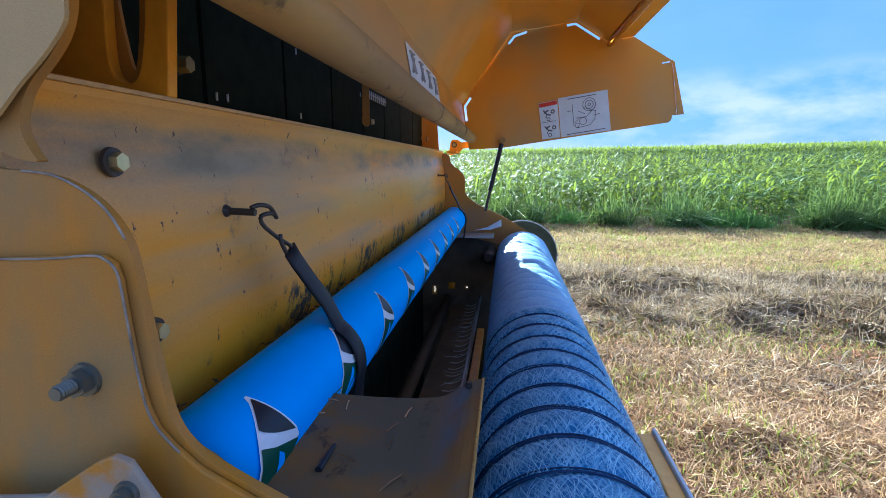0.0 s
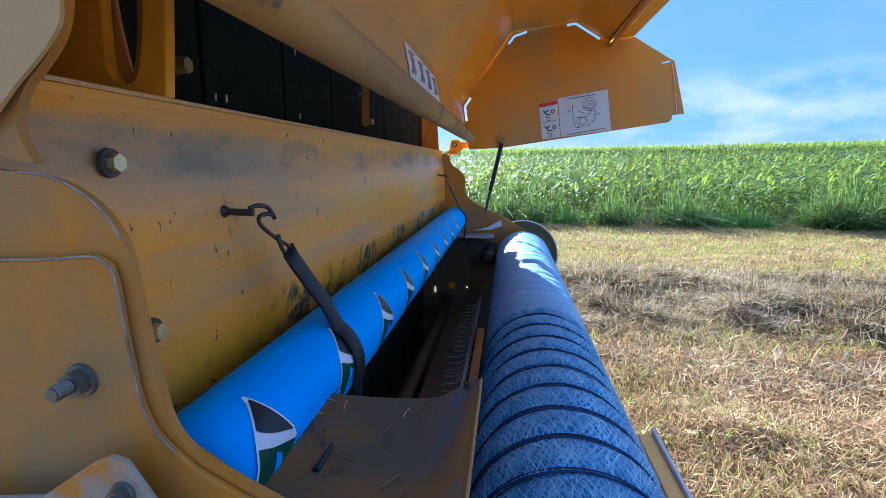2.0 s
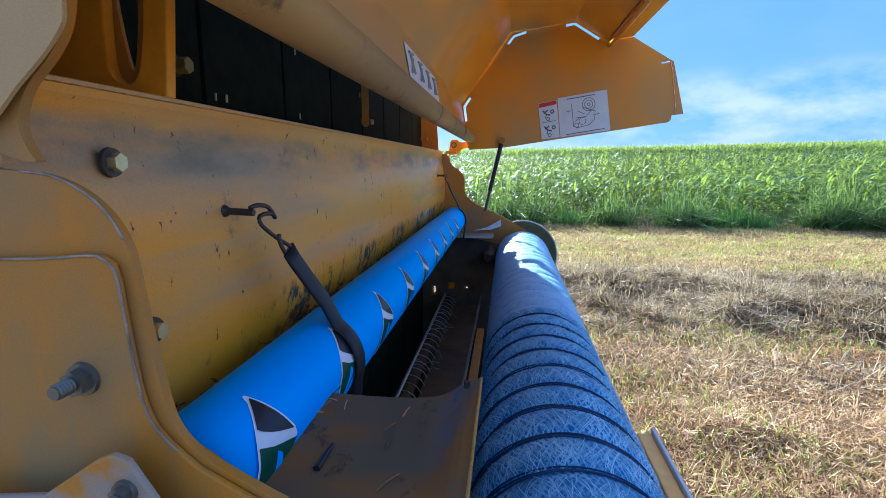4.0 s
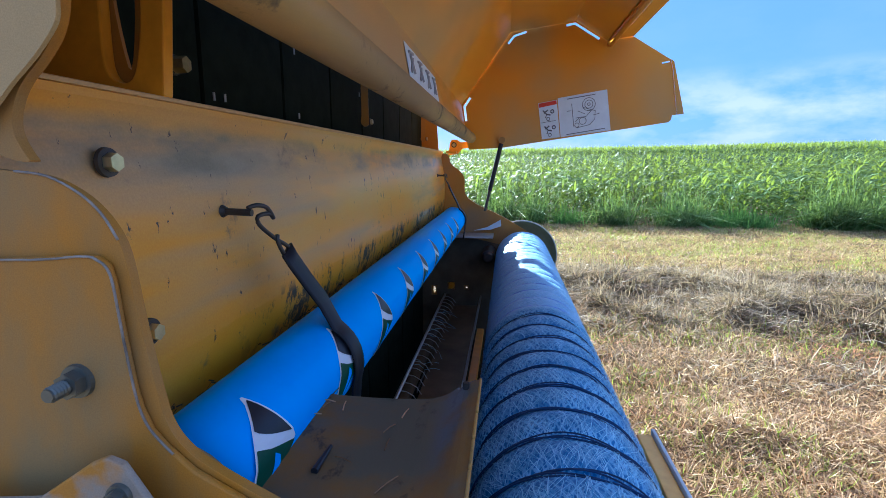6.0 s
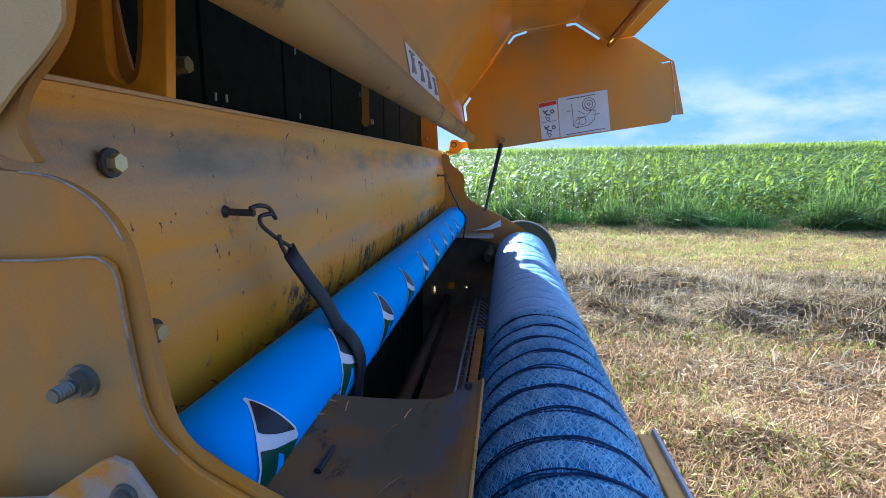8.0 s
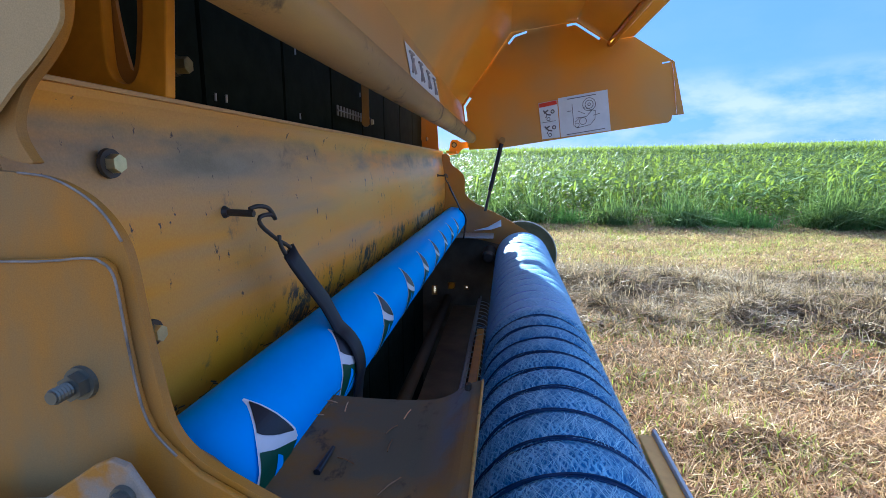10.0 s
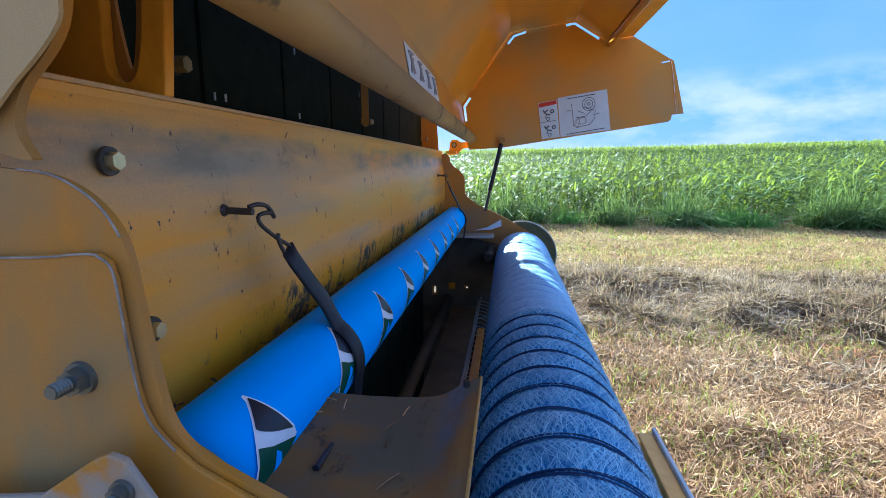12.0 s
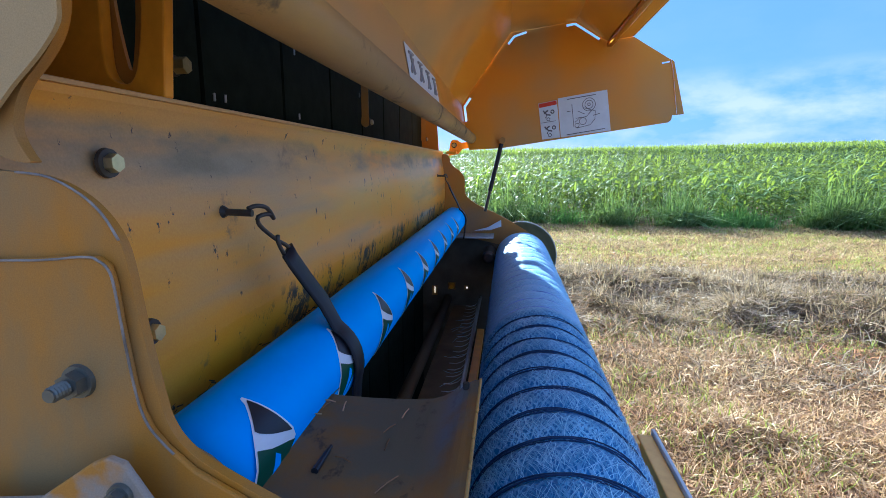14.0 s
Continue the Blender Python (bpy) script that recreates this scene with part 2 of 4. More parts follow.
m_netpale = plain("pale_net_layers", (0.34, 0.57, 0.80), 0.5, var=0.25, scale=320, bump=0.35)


def strand_material():
    """Thin plastic net strands, some pale and some deep blue."""
    m, n, l, b = material("pale_net_strand")
    geo = n.new("ShaderNodeNewGeometry")
    l.new(mixed(n, l, geo.outputs["Random Per Island"], (0.05, 0.30, 0.58), (0.48, 0.82, 0.97)), b.inputs["Base Color"])
    b.inputs["Roughness"].default_value = 0.35
    return m


m_strand = strand_material()
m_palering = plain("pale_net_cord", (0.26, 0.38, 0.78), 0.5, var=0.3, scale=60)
m_ring = plain("groove_shade_cord", (0.012, 0.04, 0.11), 0.6, var=0.3, scale=60)
m_straw = leafy("dry_straw", (0.07, 0.036, 0.018), (0.88, 0.59, 0.34), (0.52, 0.35, 0.17), 0.55, 0.8, 0.12, 1.3)
m_hay = leafy("grey_hay", (0.05, 0.037, 0.025), (0.76, 0.58, 0.39), (0.38, 0.29, 0.15), 0.6, 1.2, 0.12, 1.6)
m_stub = leafy("standing_stubble", (0.12, 0.10, 0.03), (0.78, 0.66, 0.30), (0.62, 0.56, 0.17), 0.6, 0.6)
m_grass = leafy("green_grass", (0.10, 0.16, 0.02), (0.42, 0.46, 0.10), (0.42, 0.50, 0.07), 0.55, 0.5)
m_verge = leafy("verge_grass_blade", (0.03, 0.11, 0.028), (0.21, 0.35, 0.10), (0.24, 0.42, 0.08), 0.6, 0.5)
m_corn = leafy("corn_leaf", (0.008, 0.036, 0.014), (0.26, 0.37, 0.15), (0.44, 0.55, 0.06), 0.5, 0.35, 0.14, 2.2, 0.30)
m_tuft = leafy("pale_grass_blade", (0.05, 0.12, 0.035), (0.34, 0.43, 0.17), (0.30, 0.42, 0.09), 0.5, 0.5, 0.12, 1.5)
m_under = leafy("corn_gap_shade", (0.006, 0.022, 0.008), (0.02, 0.05, 0.018), (0.04, 0.08, 0.01), 0.8, 1.5)


def ground_material():
    m, n, l, b = material("stubble_soil")
    f1, _ = noise_fac(n, l, 0.7, 6, 0.35, 0.65, (0.5, 1, 1))
    f2, g = noise_fac(n, l, 14, 8, 0.3, 0.7, (1, 1, 1), 0.75)
    f3, _ = noise_fac(n, l, 1.6, 5, 0.55, 0.72)
    c = mixed(n, l, f1, (0.25, 0.165, 0.085), (0.36, 0.25, 0.13))
    c = mixed(n, l, f2, (0.10, 0.065, 0.04), c)
    c = mixed(n, l, f3, c, (0.29, 0.22, 0.10))
    l.new(c, b.inputs["Base Color"])
    b.inputs["Roughness"].default_value = 0.9
    bumped(n, l, b, g, 0.8, 0.03)
    return m


m_ground = ground_material()


# ---- mesh helpers ----
def part(name, bm, mat, parent=None, label="", smooth=False):
    me = bpy.data.meshes.new(name)
    bmesh.ops.recalc_face_normals(bm, faces=bm.faces[:])
    bm.to_mesh(me)
    bm.free()
    for m in mat if isinstance(mat, (list, tuple)) else (mat,):
        me.materials.append(m)
    if smooth:
        for p in me.polygons:
            p.use_smooth = True
    ob = new(name, me)
    if parent:
        ob.parent = parent
    if label:
        ob["label"] = label
    return ob


def empty(name, loc, parent=None):
    ob = new(name)
    ob.empty_display_size = 0.05
    ob.location = loc
    if parent:
        ob.parent = parent
    return ob


def box(bm, x0, x1, y0, y1, z0, z1, bevel=0.0):
    vs = bmesh.ops.create_cube(bm, size=1)["verts"]
    for v in vs:
        v.co = Vector(((x0 + x1) / 2 + v.co.x * (x1 - x0), (y0 + y1) / 2 + v.co.y * (y1 - y0), (z0 + z1) / 2 + v.co.z * (z1 - z0)))
    if bevel:
        es = list({e for v in vs for e in v.link_edges})
        bmesh.ops.bevel(bm, geom=es, offset=bevel, segments=2, affect="EDGES", profile=0.5)
    return bm


def rod(bm, a, b, r0, r1=None, seg=16, caps=True):
    a, b = Vector(a), Vector(b)
    d = b - a
    m = Matrix.Translation((a + b) / 2) @ d.to_track_quat("Z", "Y").to_matrix().to_4x4()
    bmesh.ops.create_cone(bm, cap_ends=caps, segments=seg, radius1=r0, radius2=r0 if r1 is None else r1, depth=d.length, matrix=m)
    return bm


def wire(bm, pts, r, seg=8):
    """A bent round wire through the points."""
    pts = [Vector(p) for p in pts]
    rings = []
    for i, p in enumerate(pts):
        d = (pts[min(i + 1, len(pts) - 1)] - pts[max(i - 1, 0)]).normalized()
        q = d.to_track_quat("Z", "Y")
        rings.append([bm.verts.new(p + q @ Vector((r * math.cos(6.2832 * k / seg), r * math.sin(6.2832 * k / seg), 0))) for k in range(seg)])
    for a, b in zip(rings, rings[1:]):
        for k in range(seg):
            bm.faces.new((a[k], a[(k + 1) % seg], b[(k + 1) % seg], b[k]))
    bm.faces.new(rings[0])
    bm.faces.new(list(reversed(rings[-1])))
    return bm


def curved(pts, n=3):
    """A smooth line through points in space."""
    p = [Vector(q) for q in pts]
    out = []
    for i in range(len(p) - 1):
        a, b, c, d = p[max(i - 1, 0)], p[i], p[i + 1], p[min(i + 2, len(p) - 1)]
        for k in range(n):
            t = k / n
            out.append(0.5 * (2 * b + (c - a) * t + (2 * a - 5 * b + 4 * c - d) * t * t + (3 * b - a - 3 * c + d) * t ** 3))
    return out + [p[-1]]


def plate(bm, outline, y0, y1, holes=()):
    """A flat sheet across the machine: an outline in x and z, with holes, between y0 and y1."""
    edges = []
    for loop in (outline, *holes):
        vs = [bm.verts.new((x, y0, z)) for x, z in loop]
        edges += [bm.edges.new((vs[i], vs[(i + 1) % len(vs)])) for i in range(len(vs))]
    faces = [g for g in bmesh.ops.triangle_fill(bm, use_beauty=True, use_dissolve=False, edges=edges)["geom"] if isinstance(g, bmesh.types.BMFace)]
    ext = bmesh.ops.extrude_face_region(bm, geom=faces)["geom"]
    for v in ext:
        if isinstance(v, bmesh.types.BMVert):
            v.co.y += y1 - y0
    return bm


def folded(bm, profile, y0, y1, t, steps=1):
    """A folded sheet that runs along the machine: a line in x and z, of thickness t (to its left side), from y0 to y1."""
    pts = [Vector((x, 0, z)) for x, z in profile]
    off = []
    for i, p in enumerate(pts):
        a = (pts[i] - pts[i - 1]).normalized() if i else (pts[1] - pts[0]).normalized()
        b = (pts[i + 1] - pts[i]).normalized() if i < len(pts) - 1 else a
        nrm = Vector((-(a.z + b.z), 0, a.x + b.x)).normalized()
        off.append(p + nrm * t)
    rows = []
    for k in range(steps + 1):
        y = y0 + (y1 - y0) * k / steps
        rows.append([[bm.verts.new((p.x, y, p.z)) for p in line] for line in (pts, off)])
    for r, s in zip(rows, rows[1:]):
        for side in (0, 1):
            for i in range(len(pts) - 1):
                bm.faces.new((r[side][i], r[side][i + 1], s[side][i + 1], s[side][i]))
        for i in (0, len(pts) - 1):
            bm.faces.new((r[0][i], r[1][i], s[1][i], s[0][i]))
    for r in (rows[0], rows[-1]):
        for i in range(len(pts) - 1):
            bm.faces.new((r[0][i], r[0][i + 1], r[1][i + 1], r[1][i]))
    return bm


def rounded(pts, n=4):
    """Cut the corners of a line into arcs."""
    out = [pts[0]]
    for a, b, c in zip(pts, pts[1:], pts[2:]):
        for k in range(n + 1):
            t = k / n
            p = [(1 - t) ** 2 * (a[i] + b[i]) / 2 + 2 * t * (1 - t) * b[i] + t * t * (b[i] + c[i]) / 2 for i in (0, 1)]
            out.append(tuple(p))
    return out + [pts[-1]]


def hex_bolt(name, at, axis, parent, r=0.007, h=0.006, washer=0.011, stud=0.0, label="zinc-plated hex bolt with washer"):
    """Washer, hex head and, where wanted, a threaded stud. Returns the bolt."""
    a, d = Vector(at), Vector(axis)
    bm = bmesh.new()
    rod(bm, a + d * 0.0025, a + d * (0.0025 + h), r, r * 0.96, 6)
    if stud:
        rod(bm, a + d * (0.0025 + h), a + d * (0.0025 + h + stud), r * 0.52, r * 0.46, 14)
        for k in range(int(stud / 0.0018)):
            q = a + d * (0.0035 + h + k * 0.0018)
            rod(bm, q, q + d * 0.0009, r * 0.58, r * 0.5, 14)
    ob = part(name, bm, m_stud if stud else m_zinc, parent, label)
    bm = bmesh.new()
    rod(bm, a, a + d * 0.0025, washer, washer * 0.95, 24)
    part("washer", bm, m_dark if not stud else m_stud, ob)
    return ob


def soften(pts, rounds=2):
    """Round the corners of a closed outline."""
    for _ in range(rounds):
        out = []
        for a, b in zip(pts, pts[1:] + pts[:1]):
            out += [(a[0] * 0.75 + b[0] * 0.25, a[1] * 0.75 + b[1] * 0.25), (a[0] * 0.25 + b[0] * 0.75, a[1] * 0.25 + b[1] * 0.75)]
        pts = out
    return pts


def eased(ob, width=0.0012):
    """Slightly rounded edges."""
    m = ob.modifiers.new("edges", "BEVEL")
    m.width, m.segments, m.limit_method, m.angle_limit = width, 2, "ANGLE", radians(40)
    return ob


# ---- field ----
def swath(x, y):
    """Height of the two raked hay rows above the stubble."""
    h = 0.0
    for yc, w, amp in ((6.7 - 0.06 * x, 0.8, 0.22), (5.4 + 0.02 * x, 0.45, 0.18), (3.9, 0.3, 0.02), (3.05 - 0.03 * x, 0.22, 0.06)):
        h += amp * math.exp(-((y - yc) / w) ** 2) * (0.45 + 1.0 * noise.noise((x * 1.2, y * 1.0, 3)) + 0.5 * noise.noise((x * 3.1, y * 3.1, 8)))
    return max(h, 0)


def edge_y(x):
    return 13.9 - 0.05 * x


def rise(x, y):
    """The land: level stubble, then a slope that carries the corn up to a crest."""
    d = max(0.0, y - edge_y(x) - 0.5)
    s = (3.45 + 0.028 * x) * (1 - math.exp(-d / 62.0)) if d else 0.0
    return s - 0.00035 * max(0, d - 90) ** 1.5


def ground_z(x, y):
    near = 0.03 * noise.noise((x * 1.3, y * 1.3, 0)) + 0.022 * noise.noise((x * 3.5, y * 3.5, 5)) if y < 20 else 0.0
    return rise(x, y) + (swath(x, y) if 2.5 < y < 11 else 0.0) + near


def ground():
    def cuts(fine, far):
        return sorted(set([-v for v in far] + fine + far))
    xs = cuts([-3 + 0.15 * i for i in range(120)], [16, 18, 21, 26, 34, 45, 60, 90, 140, 250, 500, 1200])
    ys = [-1200, -400, -120, -40, -15, -6, -2, 0] + [1 + 0.13 * i for i in range(108)] + [15.3, 16, 17, 18.5, 20, 23, 27, 32, 38, 46, 56, 70, 90, 120, 170, 300, 600, 1300]
    verts = [(x, y, ground_z(x, y)) for y in ys for x in xs]
    nx = len(xs)
    faces = [(j * nx + i, j * nx + i + 1, (j + 1) * nx + i + 1, (j + 1) * nx + i) for j in range(len(ys) - 1) for i in range(nx - 1)]
    me = bpy.data.meshes.new("ground")
    me.from_pydata(verts, [], faces)
    me.materials.append(m_ground)
    for p in me.polygons:
        p.use_smooth = True
    tagged(new("ground", me), "mown stubble field of dry straw and sparse regrowth", "ground", kind="structure")


def from_lists(name, verts, faces, mat):
    me = bpy.data.meshes.new(name)
    me.from_pydata(verts, [], faces)
    me.materials.append(mat)
    return new(name, me)


def blades(name, rng, spots, length, width, lift, mat, bend=0.35, uneven=0.0):
    """Bent ribbons, two quads each, rooted at the spots. lift: mean angle over the ground in degrees."""
    verts, faces = [], []
    for x, y in spots:
        a, ln = rng.uniform(0, 6.283), length * rng.uniform(0.5, 1.4) * (1 + uneven * noise.noise((x * 0.7, 1.5, 6)))
        el = radians(max(2, min(88, rng.gauss(lift, 16))))
        d = Vector((math.cos(a) * math.cos(el), math.sin(a) * math.cos(el), math.sin(el)))
        s = d.cross(Vector((rng.uniform(-1, 1), rng.uniform(-1, 1), 1.2))).normalized() * width * (0.75 + 0.11 * y) * rng.uniform(0.6, 1.3) / 2
        p = Vector((x, y, ground_z(x, y) + 0.002 + (rng.uniform(0, 0.02) if lift < 40 else -0.004)))
        m = p + d * ln * 0.55
        e = p + d * ln + Vector((math.cos(a), math.sin(a), -0.6)) * ln * bend * rng.uniform(-0.3, 0.6)
        e.z = max(e.z, ground_z(e.x, e.y) + 0.004)
        k = len(verts)
        verts += [p - s, p + s, m + s, m - s, e + s * 0.35, e - s * 0.35]
        faces += [(k, k + 1, k + 2, k + 3), (k + 3, k + 2, k + 4, k + 5)]
    return from_lists(name, verts, faces, mat)


def fan_spot(rng, y0, y1, power=1.6):
    """A spot in the open wedge of the field, thicker towards the machine."""
    y = y0 + (y1 - y0) * rng.random() ** power
    return rng.uniform(-0.22 * y, 0.84 * y + 0.4), y


def field_cover():
    rng = random.Random(4)
    spots = [fan_spot(rng, 1.9, 13.9) for _ in range(130000)]
    tagged(blades("stubble_straw", rng, spots, 0.095, 0.0056, 22, m_straw, 0.9), "short dry straw stubble lying over the field", "straw", kind="stuff")
    spots = []
    while len(spots) < 42000:
        x, y = rng.uniform(-7, 9), rng.uniform(-6, 13.5)
        if not (-0.22 * y < x < 0.84 * y + 0.4 and y > 1.9) and not (-0.9 < x < 0.2 and 0.15 < y < 2.1):
            spots.append((x, y))
    tagged(blades("stubble_straw", rng, spots, 0.11, 0.009, 20, m_straw, 0.9), "short dry straw stubble round the baler", "straw", kind="stuff")
    spots = []
    while len(spots) < 60000:
        x, y = fan_spot(rng, 3.6, 9.5, 1.0)
        if rng.random() < swath(x, y) / 0.12:
            spots.append((x, y))
    tagged(blades("raked_hay", rng, spots, 0.20, 0.0060, 15, m_hay, 1.3), "loose grey-brown hay raked into low rows on stubble", "hay", kind="stuff")
    # upright stubble in mown rows, greener towards the corn
    spots = []
    while len(spots) < 70000:
        x, y = fan_spot(rng, 2.2, 14.1, 0.75)
        if y < 7.5 and rng.random() < 0.8:
            continue
        if rng.random() < 0.25 + 0.75 * (0.5 + 0.5 * math.sin(y * 20 + 3 * noise.noise((x * 0.5, y, 2)))) ** 2 and swath(x, y) < 0.06:
            spots.append((x, y))
    tagged(blades("standing_stubble", rng, spots, 0.06, 0.0045, 58, m_stub, 0.5), "short yellow-green stubble standing in mown rows", "stubble", kind="stuff")
    spots = []
    while len(spots) < 9000:
        x, y = fan_spot(rng, 2.0, 13.9, 1.0)
        f = noise.noise((x * 0.55, y * 0.9, 9)) + (0.2 if y > 8.2 else 0)
        if math.hypot((x - 2.4) / 1.1, (y - 4.6) / 0.35) < 1 or math.hypot((x - 1.25) / 0.35, (y - 2.4) / 0.25) < 1:
            f += 0.6
        if f > 0.25 and swath(x, y) < 0.07:
            spots.append((x, y))
    tagged(blades("regrowth_grass", rng, spots, 0.085, 0.005, 55, m_grass), "short yellow-green regrowth between the straw", "grass", kind="stuff")
    spots = []
    for _ in range(16000):
        x = rng.uniform(-3.2, 12.5)
        y = edge_y(x) + rng.gauss(0.15, 0.3)
        if noise.noise((x * 0.9, 2, 7)) + 0.05 + (0.35 if x > 5 else 0) > rng.random() * 0.8:
            spots.append((x, y))
    tagged(blades("verge_grass", rng, spots, 0.32, 0.006, 62, m_verge, 1.0, 1.0), "tall unmown grass along the edge of the corn", "grass", kind="stuff")
    spots = []
    for k in range(19):
        cx = rng.uniform(7.3, 11.5) if k < 13 else rng.uniform(2.8, 4.8) if k < 17 else rng.uniform(-1.5, 2.0)
        cy, r = edge_y(cx) + rng.uniform(-0.25, 0.15), rng.uniform(0.14, 0.30)
        spots += [(cx + rng.gauss(0, r), cy + rng.gauss(0, 0.12)) for _ in range(int(1100 * r))]
    tagged(blades("tall_grass_tufts", rng, spots, 0.80, 0.009, 60, m_tuft, 1.7, 0.6), "tall pale grass tufts drooping out of the corn edge", "grass", kind="stuff")


def corn():
    rng = random.Random(8)
    verts, faces = [], []

    def leaf(base, a, ln, wd, el, droop, n=4):
        k = len(verts)
        side = Vector((-math.sin(a), math.cos(a), 0))
        p, e = base.copy(), el
        for i in range(n + 1):
            t = i / n
            w = wd * (0.55 + 1.0 * t - 1.5 * t * t) if i < n else 0.002
            tw = Vector((0, 0, 0.35 * w * math.sin(3 * t + a)))
            verts.append(p - side * w / 2 - tw)
            verts.append(p + side * w / 2 + tw)
            e -= droop / n
            p = p + Vector((math.cos(a) * math.cos(e), math.sin(a) * math.cos(e), math.sin(e))) * (ln / n)
        for i in range(n):
            faces.append((k + 2 * i, k + 2 * i + 1, k + 2 * i + 3, k + 2 * i + 2))

    def stalk(p, h, r):
        k = len(verts)
        for z in (0, h):
            for j in range(3):
                verts.append(p + Vector((r * math.cos(2.1 * j), r * math.sin(2.1 * j), z)) * 1.0)
        for j in range(3):
            faces.append((k + j, k + (j + 1) % 3, k + 3 + (j + 1) % 3, k + 3 + j))

    # near rows in full
    y = 0.45
    while y < 30:
        step = 0.18 if y < 5 else 0.26 if y < 14 else 0.38
        x = -4.0
        while x < 38:
            yy = edge_y(x) + y
            if -0.22 * yy < x < 0.84 * yy:
                p = Vector((x + rng.gauss(0, 0.05), yy + rng.gauss(0, 0.07), 0))
                p.z = rise(p.x, p.y)
                h = rng.uniform(1.2, 1.55) + 0.22 * noise.noise((p.x * 0.8, p.y * 0.8, 4))
                if y < 5:
                    stalk(p, h * 0.8, 0.011)
                a0 = rng.uniform(0, 6.28)
                nl = 15 if y < 5 else 10 if y < 14 else 7
                for i in range(nl):
                    f = (i + 1.0) / nl if y < 5 else 0.5 + 0.5 * (i + 1) / nl
                    leaf(p + Vector((0, 0, h * 0.82 * f)), a0 + 3.14 * (i % 2) + rng.gauss(0, 0.5),
                         rng.uniform(0.32, 0.56), rng.uniform(0.05, 0.085), radians(rng.uniform(48, 86)), radians(rng.uniform(50, 140)))
            x += step * rng.uniform(0.8, 1.2)
        y += 0.75 if y < 5 else 0.85 if y < 14 else 1.0
    # the canopy beyond, thinner with distance
    for _ in range(36000):
        d = 29 + 80 * rng.random() ** 1.5
        yy = 13.5 + d
        x = rng.uniform(-0.25 * yy, 0.86 * yy)
        g = 0.85 + d / 90
        p = Vector((x, yy, rise(x, yy) + rng.uniform(1.0, 1.25)))
        a0 = rng.uniform(0, 6.28)
        for i in range(3):
            leaf(p, a0 + 2.1 * i, rng.uniform(0.4, 0.65) * g, 0.09 * g, radians(rng.uniform(35, 80)), radians(rng.uniform(70, 140)), 2)
        if rng.random() < 0.3:
            leaf(p, a0, rng.uniform(0.4, 0.6) * min(g, 1.3), 0.035 * g, radians(84), radians(14), 2)
    tagged(from_lists("corn_crop", verts, faces, m_corn), "dense green corn standing on a gentle rise", "corn", kind="stuff")
    # the shaded inside of the far crop, as one near-black sheet
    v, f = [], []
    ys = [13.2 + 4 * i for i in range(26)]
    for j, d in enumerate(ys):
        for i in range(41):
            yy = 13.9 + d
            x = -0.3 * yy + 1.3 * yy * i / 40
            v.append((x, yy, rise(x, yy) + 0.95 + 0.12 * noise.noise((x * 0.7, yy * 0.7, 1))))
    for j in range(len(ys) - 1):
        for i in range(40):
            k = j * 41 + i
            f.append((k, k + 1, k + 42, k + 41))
    tagged(from_lists("corn_shade_sheet", v, f, m_under), "dark sheet standing for the shaded inside of the far corn", "corn", kind="stuff")


